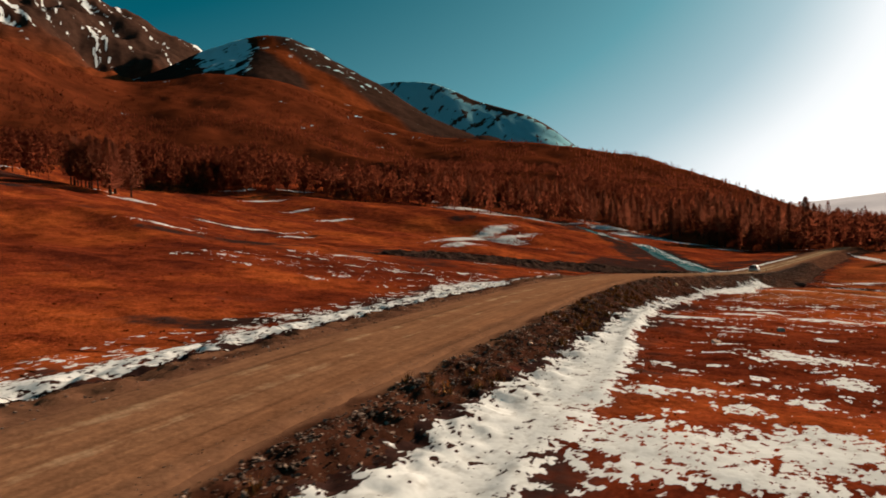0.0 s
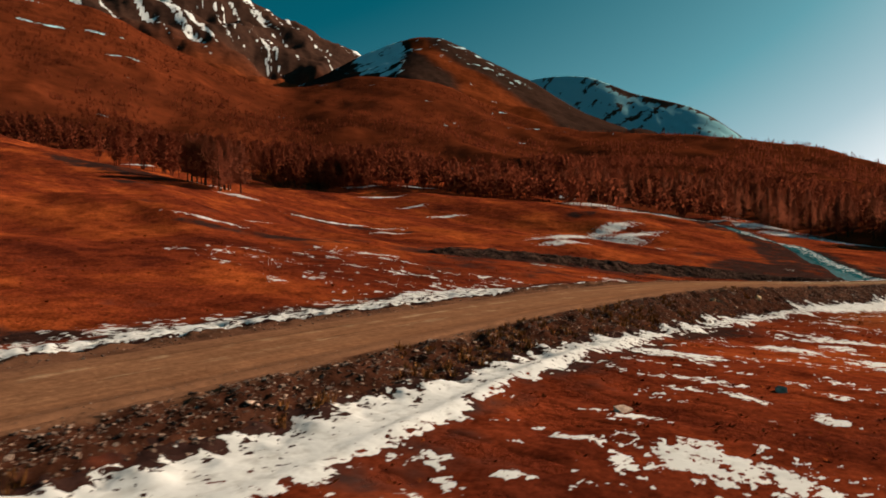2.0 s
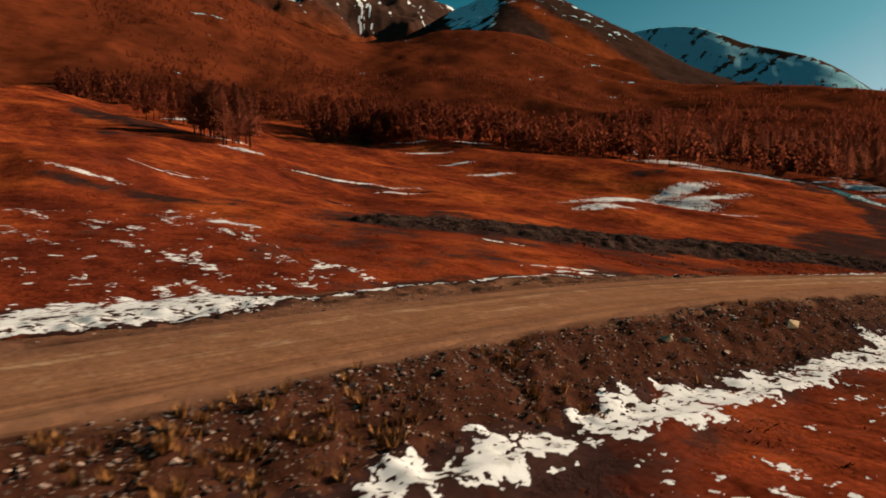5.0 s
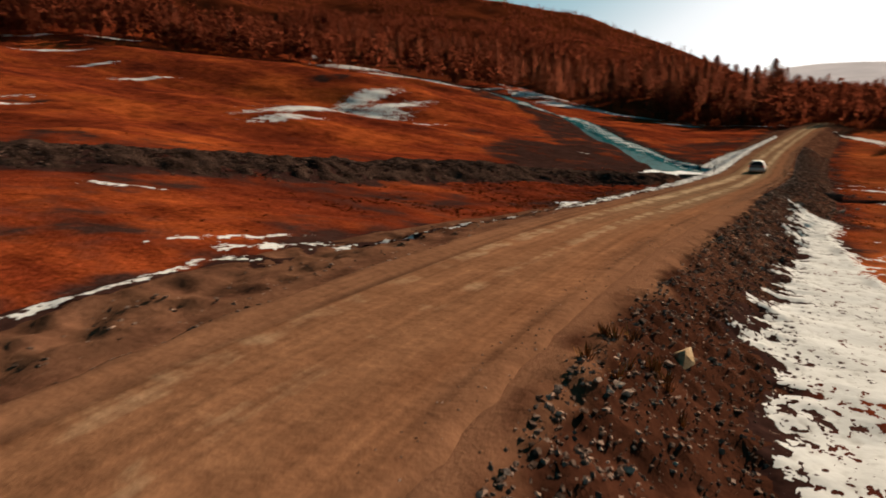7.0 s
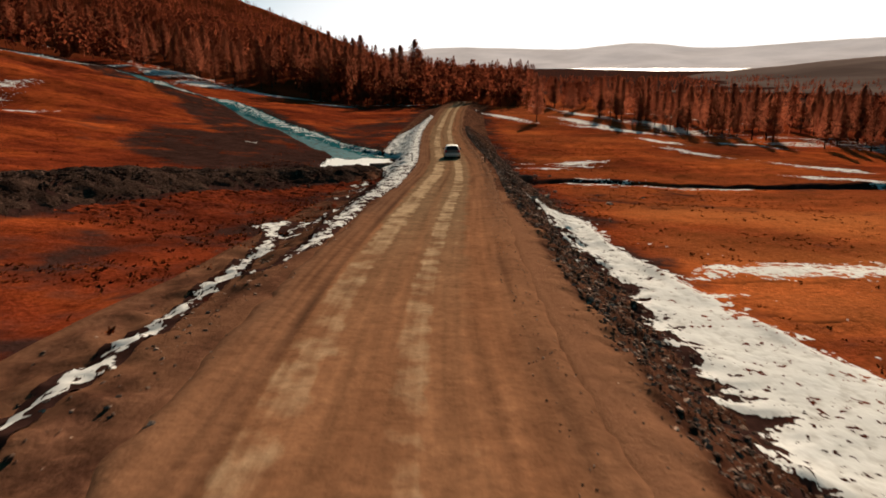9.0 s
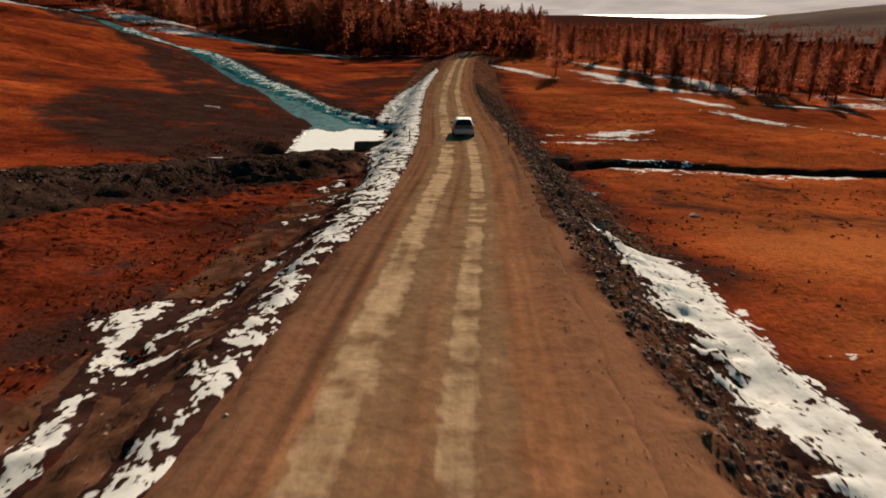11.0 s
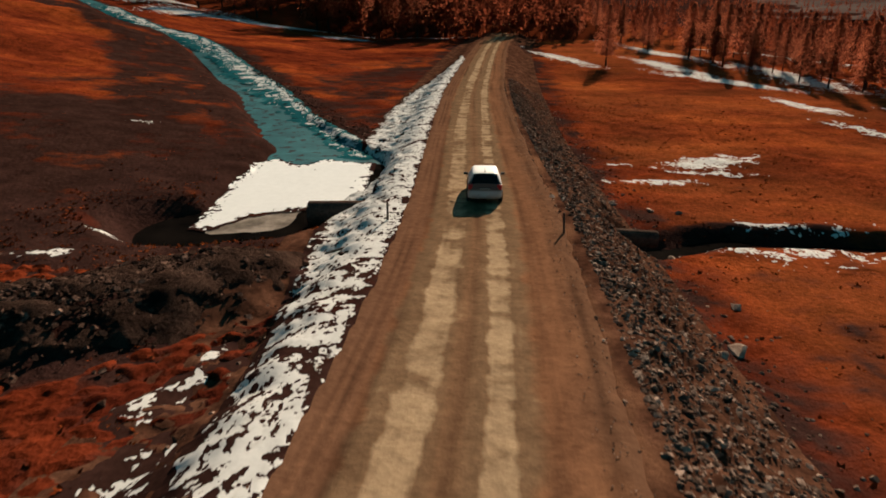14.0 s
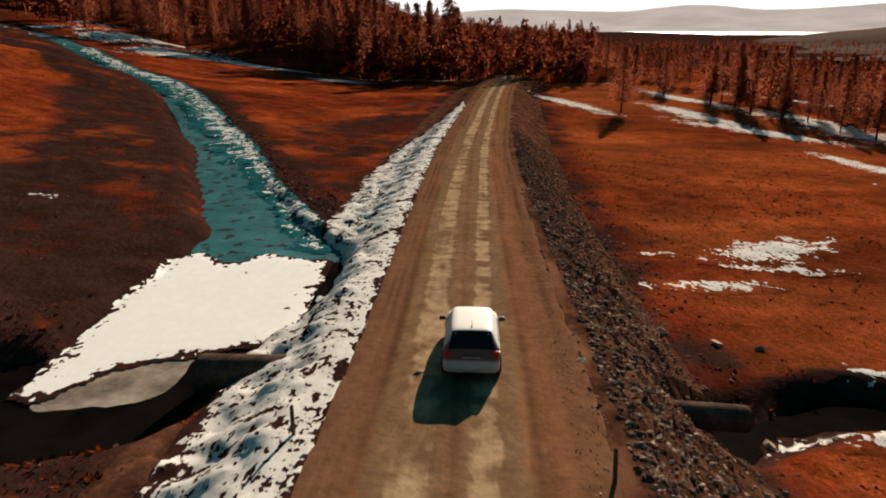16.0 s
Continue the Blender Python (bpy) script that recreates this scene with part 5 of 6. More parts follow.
def larch_trunk(rng, H):
    bm = bmesh.new()
    rings, n = [], 8
    lean = rng.uniform(-0.02, 0.02), rng.uniform(-0.02, 0.02)
    for t in (-0.03, 0.0, 0.03, 0.15, 0.4, 0.7, 0.97):
        r = (0.012 * H) * (1 - t) ** 0.8 * (1.5 if t <= 0 else 1.15 if t < 0.05 else 1) + 0.012
        rings.append([bm.verts.new((lean[0] * H * t * t + r * math.cos(2 * math.pi * j / n), lean[1] * H * t * t + r * math.sin(2 * math.pi * j / n), H * t)) for j in range(n)])
    for a, b in zip(rings, rings[1:]):
        for j in range(n):
            bm.faces.new((a[j], a[(j + 1) % n], b[(j + 1) % n], b[j]))
    for _ in range(16):  # limbs
        t, a = rng.uniform(0.08, 0.8), rng.uniform(0, 6.3)
        L = H * 0.17 * (1 - t) * rng.uniform(0.6, 1.1) + 0.2
        z, w = H * t, 0.035 * (1 - t) + 0.012
        c, s = math.cos(a), math.sin(a)
        p = [bm.verts.new(q) for q in ((-s * w, c * w, z), (s * w, -c * w, z), (0, 0, z + 2 * w), (c * L, s * L, z - 0.12 * L))]
        for tri in ((0, 1, 3), (1, 2, 3), (2, 0, 3)):
            bm.faces.new([p[i] for i in tri])
    return bm


def woods_edge_right(x):
    return np.interp(x, [10, 24, 34, 46, 50, 55, 63, 84, 120, 200, 400], [260, 225, 196, 150, 112, 82, 64, 47, 25, -15, -80])


def woods_edge_left(x):
    return np.interp(-x, [-20, -2, 14, 34, 56, 68, 80, 92, 115, 132, 160, 182, 219, 236, 250, 300, 340],
                     [185, 156, 160, 167, 165, 145, 132, 150, 190, 200, 182, 178, 170, 70, 45, 40, 30])


def wooded(x, y):
    s = side(x, y)
    right = (s > 9) & (y > woods_edge_right(x))
    left = (s < -7) & (y > woods_edge_left(x))
    return right | left


def hill_tree():
    hv, hf = arrays(next(o for o in scene.objects if o.name == "hillside").data)
    return BVHTree.FromPolygons([Vector(p) for p in hv], hf.tolist())


def ground_under(x, y):
    """The higher of the meadow and the hillside."""
    hit = HILLSIDE.ray_cast(Vector((x, y, 900)), Vector((0, 0, -1)))[0]
    z = float(ground_height(np.array(x), np.array(y))) if math.hypot(x - EYE[0], y - EYE[1]) < 330 else -60.0
    return z if hit is None else max(z, hit.z)


def build_trees(near_count):
    rng = random.Random(11)
    kinds = []
    for k in range(7):
        H = 10.0
        v, f = larch_crown(rng, H, 32 + k % 3 * 3, 10, 6, 0.25, 0.15 + 0.05 * (k % 3), 0.215 + 0.016 * k)
        crown = mesh_data("crown", v, f, M_NEEDLE, arrows={"outward": outward(v)})
        bm = larch_trunk(rng, H)
        trunk = bpy.data.meshes.new("trunk")
        bm.to_mesh(trunk)
        bm.free()
        trunk.materials.append(M_BARK)
        kinds.append((trunk, crown))
    spots = [(30.6, 94.8, 11.0), (-186.0, 79.0, 14.0), (-190.0, 88.0, 15.0), (-187.0, 93.0, 10.0), (-179.0, 103.0, 12.0)]
    for _ in range(18):  # a clump that stands out on the slope
        spots.append((rng.gauss(-166, 8), rng.gauss(-46, 6), rng.uniform(11, 17)))
    tries = 0
    while len(spots) < near_count and tries < 60000:
        tries += 1
        pick = rng.random()
        if pick < 0.52:
            x = rng.uniform(14, 150)
            y = float(woods_edge_right(x)) + 60 * rng.random() ** 1.5 + rng.gauss(0, 2)
        else:
            x = rng.uniform(-150, 6) if pick < 0.88 else rng.uniform(-230, -120)
            y = float(woods_edge_left(x)) + 60 * rng.random() ** 1.2 + rng.gauss(0, 2)
        if abs(float(side(np.array(x), np.array(y)))) < 8:
            continue
        if float(fbm(x / 9, y / 9, 2, 140)) < -0.12 or any((x - a) ** 2 + (y - b) ** 2 < (11.0 if x > 0 else 26.0) for a, b, _ in spots):
            continue
        tall = 7.5 + 4.5 * rng.random() if x > 10 else (9.5 + 6.5 * rng.random()) * (1.0 + 0.35 * float(sm(-70, -30, x)))
        spots.append((x, y, tall))
    for x, y, h in spots:
        k = rng.randrange(len(kinds))
        root = new("larch")
        root.matrix_basis = pose(x, y, ground_under(x, y) - 0.05, 0, 0, rng.uniform(0, 360)) @ Matrix.Diagonal((h / 10, h / 10, h / 10, 1))
        data_part("trunk", kinds[k][0], root)
        data_part("crown", kinds[k][1], root)
        far = "on the slope" if x < -150 else "beside the road" if abs(x - 14) < 14 else "at the edge of the woods"
        tagged(root, f"{'tall' if h > 12 else 'slender'} autumn larch with rust-orange needles {far}", "tree", "larches")
    return spots


def low_larch(rng, whorls, arms, size, wide):
    v, f = larch_crown(rng, 10.0, whorls, arms, 1, size, 0.24, wide)
    w = 0.14
    trunk = np.array([(-w, 0, -0.4), (w, 0, -0.4), (0, 0, 6.0), (0, 0, 6.0), (0, -w, -0.4), (0, w, -0.4), (0, 0, 6.0), (0, 0, 6.0)])
    return np.concatenate([v, trunk]), np.concatenate([f, np.arange(8).reshape(-1, 4) + len(v)])


def build_woods():
    rng = random.Random(23)
    near = [low_larch(rng, 28, 9, 0.50, 0.20 + 0.014 * k) for k in range(5)]
    far = [low_larch(rng, 13, 5, 0.9, 0.20 + 0.02 * k) for k in range(5)]
    # behind the first rows of trees
    places = []
    for _ in range(4300):
        x, y = rng.uniform(-260, 330), rng.uniform(-60, 420)
        if wooded(np.array(x), np.array(y)) and math.hypot(x, y + 60) < 420:
            e = float(woods_edge_right(x)) if x > float(xc(y)) else float(woods_edge_left(x))
            if y - e > (18 if x > 0 else 46) and float(fbm(x / 14, y / 14, 2, 141)) > -0.3:
                places.append((rng.randrange(5), x, y, ground_under(x, y), rng.uniform(0.7, 1.1) if x > 10 else rng.uniform(0.9, 1.5), rng.uniform(0, 6.3), 1))
    for n, cx, cy, dx, dy in ((22, -235, -36, 16, 8), (24, -218, 42, 6, 6), (24, -232, 62, 8, 8), (24, -262, 42, 14, 8), (40, -300, 60, 20, 16)):
        for _ in range(n):
            x, y = rng.gauss(cx, dx), rng.gauss(cy, dy)
            places.append((rng.randrange(5), x, y, ground_under(x, y) - 0.1, rng.uniform(1.1, 1.7), rng.uniform(0, 6.3), 1))
    v, f = join_copies(near, places)
    rim = {"outward": np.concatenate([turned(outward(near[p[0]][0]), p[5]) for p in places])}
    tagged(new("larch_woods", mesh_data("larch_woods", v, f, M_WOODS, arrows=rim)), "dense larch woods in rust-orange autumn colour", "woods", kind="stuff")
    places = []
    for _ in range(30000):
        az, r = rng.uniform(-8, 82), 262 + 640 * rng.random() ** 0.9
        top = float(np.interp(az, [-8, 4, 13.8, 22, 31, 40, 50, 60, 68, 75, 82], [-0.5, 1.3, 4.8, 6.4, 7.1, 8.0, 8.4, 8.8, 9.2, 10.1, 10.5]))
        x, y = EYE[0] - r * math.sin(radians(az)), EYE[1] + r * math.cos(radians(az))
        dens = float(fbm(x / 55, y / 55, 3, 160))
        hit = HILLSIDE.ray_cast(Vector((x, y, 900)), Vector((0, 0, -1)))
        if hit[0] is None:
            continue
        el = math.degrees(math.atan2(hit[0].z - EYE[2], r))
        g = float(land(x, y)) if r < 330 else -99
        z = max(hit[0].z, g)
        keep = 0.85 if el < top - 1.0 else 0.85 * max(0, (top + 2.2 - el) / 3.2)
        if az > 60 and 3.5 < el < 6.2:
            keep *= 0.25
        if dens < -0.12 or rng.random() > keep:
            continue
        shrub = sm(top - 3.2, top - 1.4, el)  # the woods thin out to shrubs higher up
        places.append((rng.randrange(5), x, y, z - 0.5, rng.uniform(0.85, 1.6) * (1 - 0.6 * float(shrub)), rng.uniform(0, 6.3), 1))
        if len(places) >= 6500:
            break
    bush = [low_larch(rng, 5, 4, 1.5, 0.42) for _ in range(4)]
    shrubs = []
    while len(shrubs) < 6500:  # brush over the middle slopes
        az, r = rng.uniform(12, 80), 420 + 600 * rng.random()
        x, y = EYE[0] - r * math.sin(radians(az)), EYE[1] + r * math.cos(radians(az))
        if float(fbm(x / 48, y / 48, 3, 167)) + rng.uniform(-0.35, 0.35) < 0.0:
            continue
        shrubs.append((rng.randrange(4), x, y, ground_under(x, y) - 0.3, rng.uniform(0.22, 0.55), rng.uniform(0, 6.3), 0.9))
    v, f = join_copies(bush, shrubs)
    rim = {"outward": np.concatenate([turned(outward(bush[p[0]][0]), p[5]) for p in shrubs])}
    tagged(new("hillside_brush", mesh_data("hillside_brush", v, f, M_BRUSH, arrows=rim)), "dark leafless brush dotted over the slopes", "brush", kind="stuff")
    for _ in range(2200):  # down the valley
        x, y = rng.uniform(40, 720), rng.uniform(60, 1000)
        r = math.hypot(x, y + 60)
        if r < 400 or y < 0.25 * x or float(fbm(x / 70, y / 70, 2, 165)) < -0.35:
            continue
        places.append((rng.randrange(5), x, y, float(ground_height(np.array(x), np.array(y))) - 0.3, rng.uniform(0.6, 1.0), rng.uniform(0, 6.3), 1))
    v, f = join_copies(far, places)
    rim = {"outward": np.concatenate([turned(outward(far[p[0]][0]), p[5]) for p in places])}
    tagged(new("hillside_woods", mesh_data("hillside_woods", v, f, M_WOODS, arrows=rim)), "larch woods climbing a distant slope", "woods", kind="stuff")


ground = build_ground()
road = build_road()
bank_right, bank_left = build_banks()
berm = build_berm()
build_water()
build_snow()
build_mountains()
build_stones(bank_right, bank_left, berm)
build_tufts()
build_bank_grass()
build_tussock_bed()
HILLSIDE = hill_tree()
build_trees(300)
build_woods()


# ---- the car ----
def car_paint():
    m, n, l, p = nodes_of("dusty_white_paint")
    nt = m.node_tree
    tc = n.new("ShaderNodeTexCoord")
    sep = n.new("ShaderNodeSeparateXYZ")
    l.new(tc.outputs["Object"], sep.inputs[0])
    grime = maths(nt, "SUBTRACT", maths(nt, "MULTIPLY", noise_node(nt, 3.0, 5, 0.65), 0.55), maths(nt, "MULTIPLY", sep.outputs[2], 0.55))
    low = ramp(nt, grime, [(0.0, (0, 0, 0)), (0.25, (0.85, 0.85, 0.85))])
    c = mix(nt, low, (0.80, 0.77, 0.73), (0.42, 0.30, 0.21))
    back = ramp(nt, sep.outputs[1], [(0.20, (1, 1, 1)), (0.42, (0, 0, 0))])  # road dust caked on the tailgate
    band = ramp(nt, maths(nt, "ADD", sep.outputs[2], maths(nt, "MULTIPLY", noise_node(nt, 5.0, 3), 0.08)), [(0.66, (0.35, 0.35, 0.35)), (0.76, (0.95, 0.95, 0.95))])
    c = mix(nt, maths(nt, "MULTIPLY", back, band), c, (0.115, 0.058, 0.040))
    l.new(c, p.inputs["Base Color"])
    p.inputs["Roughness"].default_value = 0.55
    p.inputs["Specular IOR Level"].default_value = 0.25
    return m


def car_glass():
    m, n, l, p = nodes_of("tinted_glass")
    nt = m.node_tree
    l.new(ramp(nt, noise_node(nt, 3.0, 4), [(0.3, (0.012, 0.012, 0.013)), (0.7, (0.035, 0.028, 0.024))]), p.inputs["Base Color"])
    p.inputs["Roughness"].default_value = 0.12
    return m


CAR = [  # y, bottom, width below, belt height, width at belt, top, width on top
    (0.00, 0.40, 0.64, 0.60, 0.68, 0.64, 0.58), (0.04, 0.31, 0.77, 0.74, 0.77, 0.80, 0.70), (0.10, 0.27, 0.82, 0.90, 0.80, 0.98, 0.69),
    (0.20, 0.25, 0.84, 0.95, 0.815, 1.13, 0.66), (0.34, 0.24, 0.845, 0.96, 0.82, 1.29, 0.63), (0.47, 0.23, 0.845, 0.96, 0.822, 1.415, 0.605),
    (0.62, 0.23, 0.845, 0.96, 0.825, 1.445, 0.605), (1.00, 0.22, 0.845, 0.95, 0.828, 1.465, 0.615), (1.50, 0.20, 0.845, 0.94, 0.83, 1.475, 0.62),
    (2.05, 0.20, 0.845, 0.93, 0.83, 1.465, 0.615), (2.45, 0.20, 0.845, 0.92, 0.825, 1.42, 0.60), (2.60, 0.20, 0.845, 0.92, 0.82, 1.36, 0.60),
    (2.90, 0.20, 0.845, 0.91, 0.815, 1.16, 0.65), (3.16, 0.20, 0.845, 0.90, 0.81, 0.985, 0.71), (3.40, 0.20, 0.842, 0.86, 0.79, 0.93, 0.68),
    (3.80, 0.22, 0.82, 0.77, 0.75, 0.83, 0.60), (4.04, 0.25, 0.76, 0.66, 0.69, 0.72, 0.52), (4.15, 0.32, 0.66, 0.56, 0.60, 0.60, 0.46), (4.18, 0.40, 0.56, 0.50, 0.52, 0.54, 0.42)]


def car_ring(y):
    v = [np.interp(y, [s[0] for s in CAR], [s[k] for s in CAR]) for k in range(7)]
    _, zb, w0, zt, w1, ztop, w2 = v
    pts = [(0, zb), (w0 * 0.86, zb), (w0 * 0.97, zb + 0.06), (w0, zb + 0.16), (w0, (zb + zt) / 2), (w0 * 0.995, zt - 0.10), (w1, zt),
           (w1 + (w2 - w1) * 0.5, zt + (ztop - zt) * 0.52), (w2 + 0.012, ztop - (ztop - zt) * 0.10), (w2 - 0.05, ztop - 0.006), (w2 * 0.55, ztop + 0.012), (0, ztop + 0.018)]
    return pts


def skin(bm, rows, close_ends=False):
    vs = [[bm.verts.new(p) for p in r] for r in rows]
    for a, b in zip(vs, vs[1:]):
        for j in range(len(a) - 1):
            bm.faces.new((a[j], a[j + 1], b[j + 1], b[j]))
    if close_ends:
        for r in (vs[0], vs[-1]):
            bm.faces.new(r)
    return vs


def smooth_faces(ob):
    for p in ob.data.polygons:
        p.use_smooth = True
    return ob


def side_patch(y0, y1, lo, hi, sgn, lift=0.008, n=8, trim0=0.0, trim1=0.0):
    """A pane on the car's flank, between shares lo and hi of the way from the belt to the roof."""
    bm = bmesh.new()
    rows = []
    for k in range(n + 1):
        y = y0 + (y1 - y0) * k / n
        row = []
        for q in np.linspace(lo, hi, 4):
            yy = y + trim0 * (1 - k / n) * q + trim1 * (k / n) * q
            r = car_ring(yy)
            a, b = np.array(r[6]), np.array(r[8])
            c = a + (b - a) * q
            row.append((sgn * (c[0] + lift), yy, c[1]))
        rows.append(row)
    skin(bm, rows)
    bmesh.ops.solidify(bm, geom=bm.faces[:], thickness=0.004)
    return bm


def top_patch(y0, y1, share, lift=0.008, n=6, share_end=None):
    bm = bmesh.new()
    rows = []
    for k in range(n + 1):
        y = y0 + (y1 - y0) * k / n
        r = car_ring(y)
        w = r[9][0]
        sh = share if share_end is None else share + (share_end - share) * k / n
        rows.append([(w * sh * q, y, np.interp(abs(w * sh * q), [0, r[10][0], r[9][0], r[8][0]], [r[11][1], r[10][1], r[9][1], r[8][1]]) + lift) for q in np.linspace(-1, 1, 9)])
    skin(bm, rows)
    bmesh.ops.solidify(bm, geom=bm.faces[:], thickness=0.004)
    return bm


def slab(bm, c, size, bevel=0.02, turn=None):
    r = bmesh.ops.create_cube(bm, size=1.0, matrix=Matrix.Translation(c) @ (turn or Matrix()) @ Matrix.Diagonal((*size, 1)))
    edges = list({e for v in r["verts"] for e in v.link_edges})
    if bevel:
        bmesh.ops.bevel(bm, geom=edges, offset=bevel, segments=2, profile=0.6, affect="EDGES")


def lathe(profile, n=28):
    """A solid of revolution about the x axis from (x, r) pairs."""
    bm = bmesh.new()
    rings = [[bm.verts.new((x, r * math.cos(2 * math.pi * j / n), r * math.sin(2 * math.pi * j / n))) for j in range(n)] for x, r in profile]
    for a, b in zip(rings, rings[1:]):
        for j in range(n):
            bm.faces.new((a[j], a[(j + 1) % n], b[(j + 1) % n], b[j]))
    return bm


def build_car():
    paint, glass = car_paint(), car_glass()
    dark = plain("black_plastic", (0.02, 0.018, 0.017), 0.55)
    rubber = plain("dusty_rubber", (0.045, 0.034, 0.027), 0.9)
    alloy = plain("alloy", (0.34, 0.31, 0.28), 0.4, 0.8)
    red = plain("red_lens", (0.55, 0.012, 0.010), 0.5, var=0.3)
    plate = plain("plate_grey", (0.45, 0.40, 0.34), 0.5)
    car = new("car")
    bm = bmesh.new()
    rows = []
    for s in CAR:
        r = car_ring(s[0])
        rows.append([(x, s[0], z) for x, z in r] + [(-x, s[0], z) for x, z in r[-2:0:-1]])
    vs = [[bm.verts.new(p) for p in r] for r in rows]
    n = len(vs[0])
    for a, b in zip(vs, vs[1:]):
        for j in range(n):
            bm.faces.new((a[j], a[(j + 1) % n], b[(j + 1) % n], b[j]))
    bm.faces.new(vs[0])
    bm.faces.new(vs[-1])
    bmesh.ops.recalc_face_normals(bm, faces=bm.faces[:])
    bmesh.ops.subdivide_edges(bm, edges=bm.edges[:], cuts=1, use_grid_fill=True, smooth=0.35)
    smooth_faces(part("body", bm, paint, car, "dusty white bodywork"))
    part("rear_window", top_patch(0.105, 0.46, 1.06, 0.012, share_end=1.02), glass, car, "dark tinted rear window")
    part("windscreen", top_patch(2.52, 3.12, 0.96, 0.006), glass, car)
    for sgn in (-1, 1):
        part("side_window", side_patch(0.62, 1.52, 0.12, 0.80, sgn, trim0=0.25), glass, car, "dark side window")
        part("side_window", side_patch(1.60, 2.72, 0.12, 0.80, sgn, trim1=-0.48), glass, car, "dark side window")
        bm = bmesh.new()
        slab(bm, (sgn * 0.97, 2.55, 1.00), (0.20, 0.10, 0.13), 0.03)
        slab(bm, (sgn * 0.86, 2.57, 0.97), (0.08, 0.06, 0.05), 0.01)
        part("wing_mirror", bm, dark, car, "dark wing mirror")
        bm = bmesh.new()
        slab(bm, (sgn * 0.715, 0.09, 0.85), (0.22, 0.15, 0.25), 0.04, Matrix.Rotation(-sgn * 0.35, 4, "Z"))
        part("tail_light", bm, red, car, "red tail light")
        for y in (1.42, 2.30):
            bm = bmesh.new()
            slab(bm, (sgn * 0.838, y - 0.55 * 0 - 0.30 * (y > 2), 0.82), (0.03, 0.17, 0.035), 0.008)
            part("door_handle", bm, paint, car)
        bm = bmesh.new()
        slab(bm, (sgn * 0.838, 2.05, 0.26), (0.05, 1.75, 0.09), 0.02)
        part("sill", bm, paint, car)
        for y in (0.74, 3.34):
            bm = lathe([(0.0, 0.365), (0.012, 0.365), (0.012, 0.30), (0.0, 0.30)], 32)
            bmesh.ops.transform(bm, matrix=Matrix.Translation((sgn * 0.842 - (0.012 if sgn < 0 else 0), y, 0.315)), verts=bm.verts[:])
            part("wheel_arch", bm, dark, car)
            bm = bmesh.new()
            bmesh.ops.create_cone(bm, cap_ends=True, segments=32, radius1=0.35, radius2=0.35, depth=0.012, matrix=Matrix.Translation((sgn * 0.845, y, 0.32)) @ Matrix.Rotation(radians(90), 4, "Y"))
            part("wheel_well", bm, dark, car)
            wheel = new("wheel")
            wheel.parent = car
            wheel.matrix_basis = pose(sgn * 0.80, y, 0.305)
            tyre = smooth_faces(part("tyre", lathe([(-0.095, 0.20), (-0.10, 0.27), (-0.08, 0.300), (0.0, 0.305), (0.08, 0.300), (0.10, 0.27), (0.095, 0.20)]), rubber, wheel))
            bm = lathe([(-0.05, 0.02), (-0.03, 0.06), (-0.02, 0.19), (0.06, 0.205)])
            bmesh.ops.create_cone(bm, cap_ends=True, segments=20, radius1=0.06, radius2=0.05, depth=0.05, matrix=Matrix.Translation((0.06 * sgn, 0, 0)) @ Matrix.Rotation(radians(90), 4, "Y"))
            for k in range(7):
                slab(bm, Matrix.Rotation(k * 2 * math.pi / 7, 4, "X") @ Vector((0.06 * sgn, 0, 0.12)), (0.025, 0.045, 0.17), 0, Matrix.Rotation(k * 2 * math.pi / 7, 4, "X"))
            part("rim", bm, alloy, wheel, "silver alloy rim")
    bm = bmesh.new()
    slab(bm, (0, 0.02, 0.47), (1.40, 0.10, 0.16), 0.04)
    part("rear_bumper", bm, paint, car)
    bm = bmesh.new()
    slab(bm, (0, 0.035, 0.72), (0.52, 0.03, 0.12), 0.006)
    part("rear_plate", bm, plate, car, "plain grey plate")
    bm = bmesh.new()
    slab(bm, (0, 0.05, 0.82), (0.62, 0.04, 0.035), 0.01)
    part("tailgate_handle", bm, dark, car)
    bm = bmesh.new()
    bmesh.ops.create_cone(bm, cap_ends=True, segments=8, radius1=0.012, radius2=0.004, depth=0.26, matrix=Matrix.Translation((0, 0.62, 1.57)) @ Matrix.Rotation(radians(-35), 4, "X"))
    slab(bm, (0, 0.68, 1.462), (0.06, 0.10, 0.02), 0.006)
    part("antenna", bm, dark, car, "short black roof antenna")
    bm = bmesh.new()
    slab(bm, (0, 0.50, 0.20), (0.08, 0.3, 0.06), 0.01)
    slab(bm, (-0.4, 0.14, 0.24), (0.07, 0.2, 0.06), 0.01)
    part("exhaust", bm, dark, car)
    for sgn in (-1, 1):
        bm = bmesh.new()
        slab(bm, (sgn * 0.58, 4.02, 0.66), (0.26, 0.18, 0.13), 0.04, Matrix.Rotation(-sgn * 0.5, 4, "Z"))
        part("headlight", bm, glass, car)
    y0 = -2.55
    slope = (float(zr(y0 + 3.3)) - float(zr(y0 + 0.7))) / 2.6
    turn = math.degrees(math.atan2(float(xc(y0 + 4)) - float(xc(y0)), 4.0))
    car.matrix_basis = pose(0.95, y0, float(zr(y0 + 0.7)) - 0.7 * slope + 0.02, math.degrees(math.atan(slope)), 0, -turn)
    return tagged(car, "dusty white five-door hatchback on the gravel road", "car")


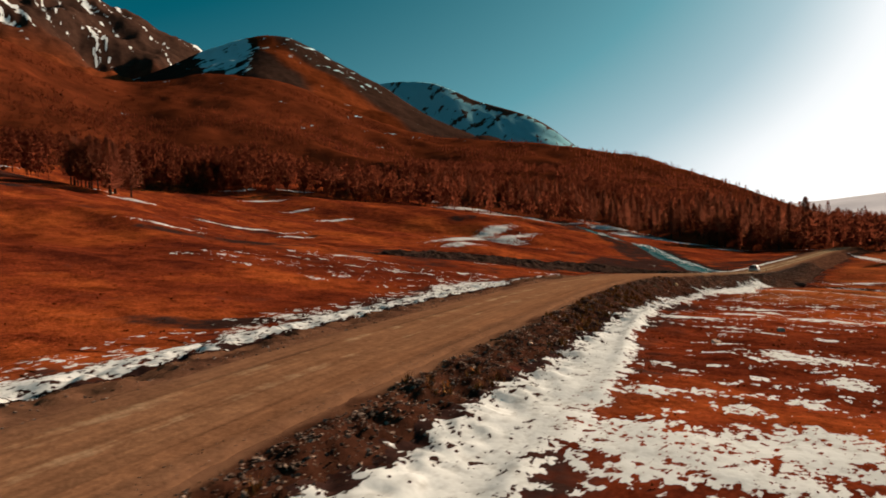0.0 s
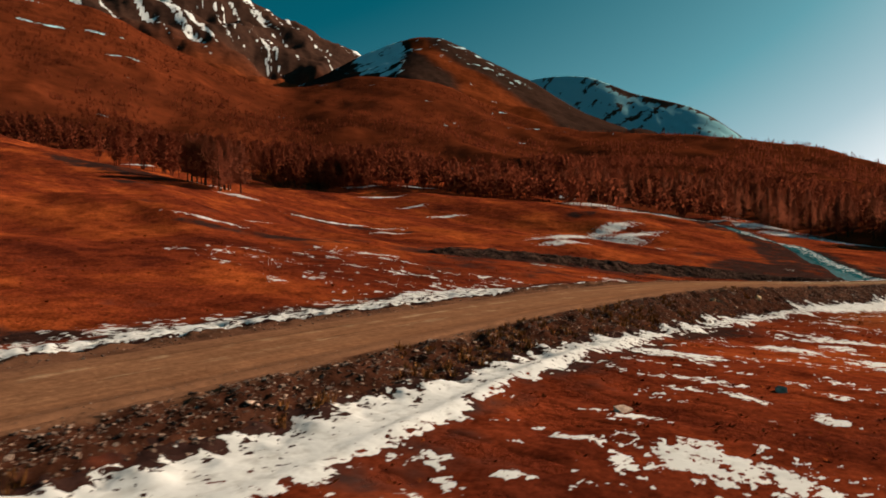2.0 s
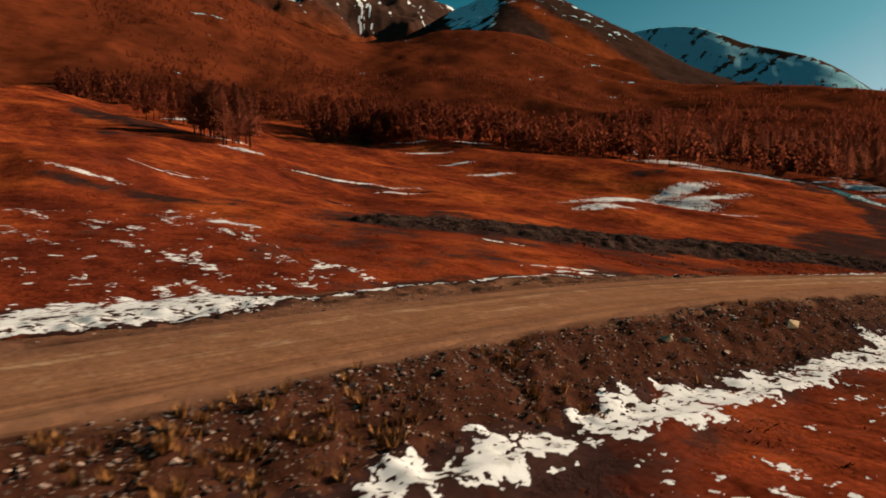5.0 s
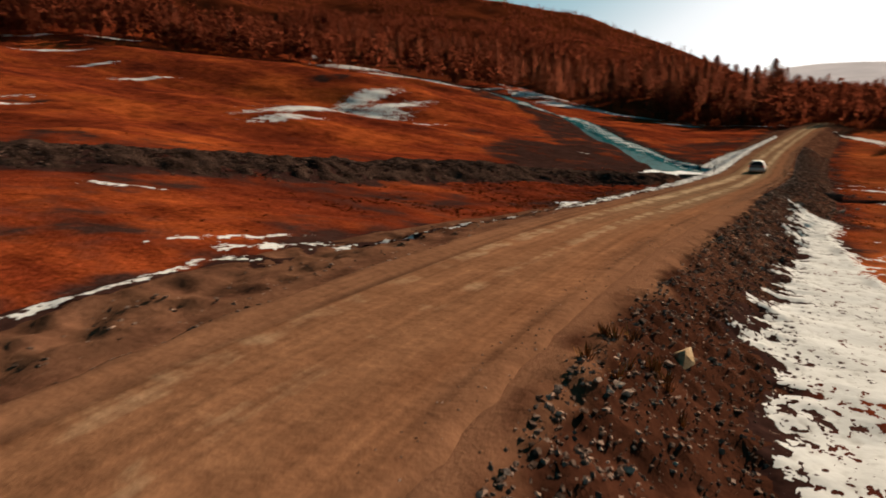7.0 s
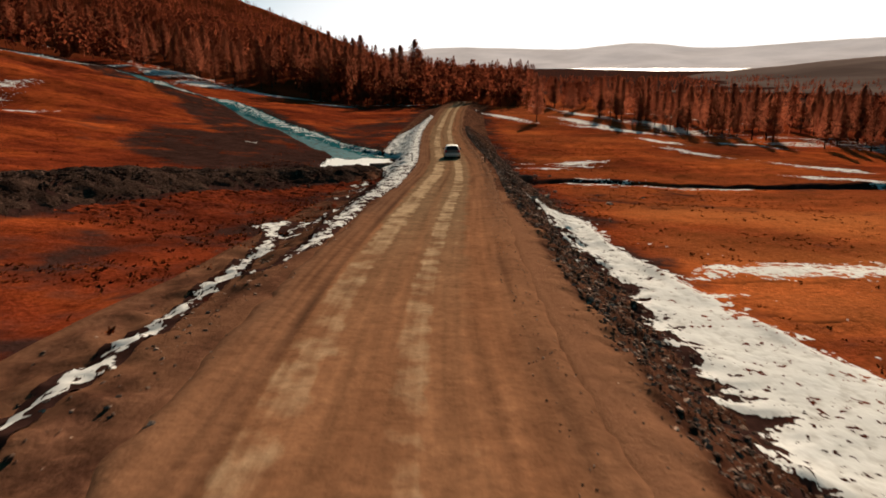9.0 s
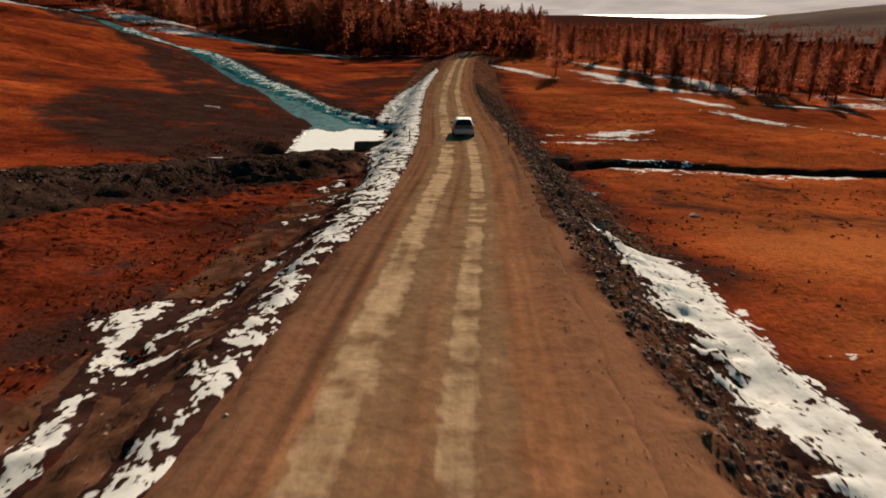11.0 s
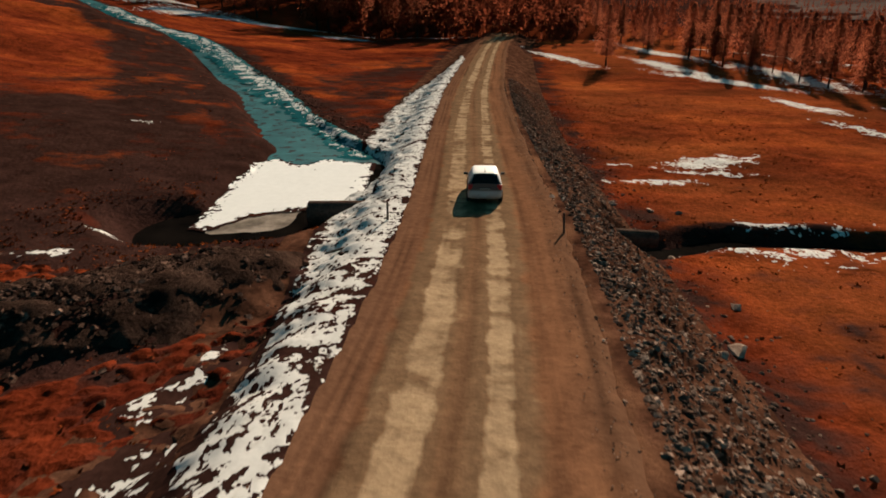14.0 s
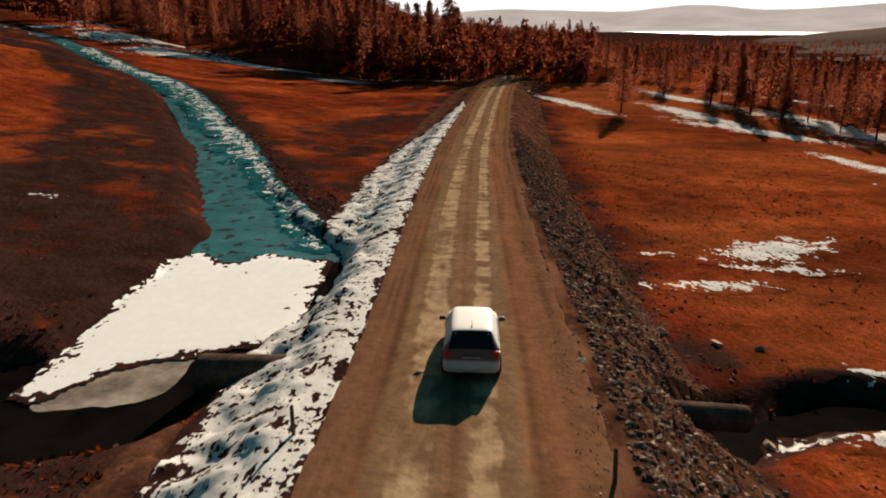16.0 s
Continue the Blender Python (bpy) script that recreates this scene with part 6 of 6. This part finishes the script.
# ---- culverts and posts ----
def pipe_section(name, label, a, b, radius, wall, material):
    a, b = Vector(a), Vector(b)
    L = (b - a).length
    bm = lathe([(0, radius - wall), (0, radius), (L * 0.02, radius + 0.01), (L * 0.5, radius), (L, radius), (L, radius - wall), (0, radius - wall)], 40)
    turn = (b - a).to_track_quat("X", "Z").to_matrix().to_4x4()
    me = bpy.data.meshes.new(name)
    bm.to_mesh(me)
    bm.free()
    me.materials.append(material)
    ob = new(name, me)
    ob.matrix_basis = Matrix.Translation(a) @ turn
    smooth_faces(ob)
    return tagged(ob, label, "culvert")


def post(x, y, height, lean, turn, label):
    bm = bmesh.new()
    rings = []
    for t in (-0.25, 0.0, 0.5, 0.97, 1.0):
        r = 0.055 * (1 - 0.15 * t) * (0.8 if t == 1.0 else 1)
        rings.append([bm.verts.new((r * math.cos(j * math.pi / 4), r * math.sin(j * math.pi / 4), t * height)) for j in range(8)])
    for a, b in zip(rings, rings[1:]):
        for j in range(8):
            bm.faces.new((a[j], a[(j + 1) % 8], b[(j + 1) % 8], b[j]))
    bm.faces.new(rings[-1])
    me = bpy.data.meshes.new("marker_post")
    bm.to_mesh(me)
    bm.free()
    me.materials.append(M_POST)
    ob = new("marker_post", me)
    s = float(side(np.array(x), np.array(y)))
    z = float(bank_height(np.array(x), np.array(y), s, np.array(y)))
    ob.matrix_basis = pose(x, y, z + (0.06 if lean > 60 else 0), lean, 0, turn)
    return tagged(ob, label, "post", "roadside posts")


M_POST = earth("weathered_wood", (0.06, 0.048, 0.04), (0.11, 0.085, 0.07), (0.17, 0.135, 0.11), 3.0, 18.0, bumps=0.5, dist=0.01, stretch=(5, 5, 0.6))
M_PIPE = earth("rusted_pipe", (0.050, 0.034, 0.027), (0.095, 0.062, 0.048), (0.16, 0.10, 0.075), 1.2, 9.0, rough=0.75, bumps=0.4, dist=0.02)
build_car()
pipe_section("culvert_pipe", "wide dark culvert pipe jutting out over a pool", (-8.3, 0.7, -1.40), (-3.4, 0.3, -1.25), 0.70, 0.06, M_PIPE)
pipe_section("culvert_pipe", "rusty culvert pipe draining into a stream", (10.5, -0.15, -2.66), (4.6, 0.1, -2.3), 0.46, 0.05, M_PIPE)
post(-3.6, -5.5, 0.95, 4, 20, "short weathered wooden post beside the road")
post(3.95, -7.4, 1.0, -3, 60, "short weathered wooden post beside the road")
post(-4.6, -8.2, 1.8, 86, -40, "fallen wooden post lying on snow")
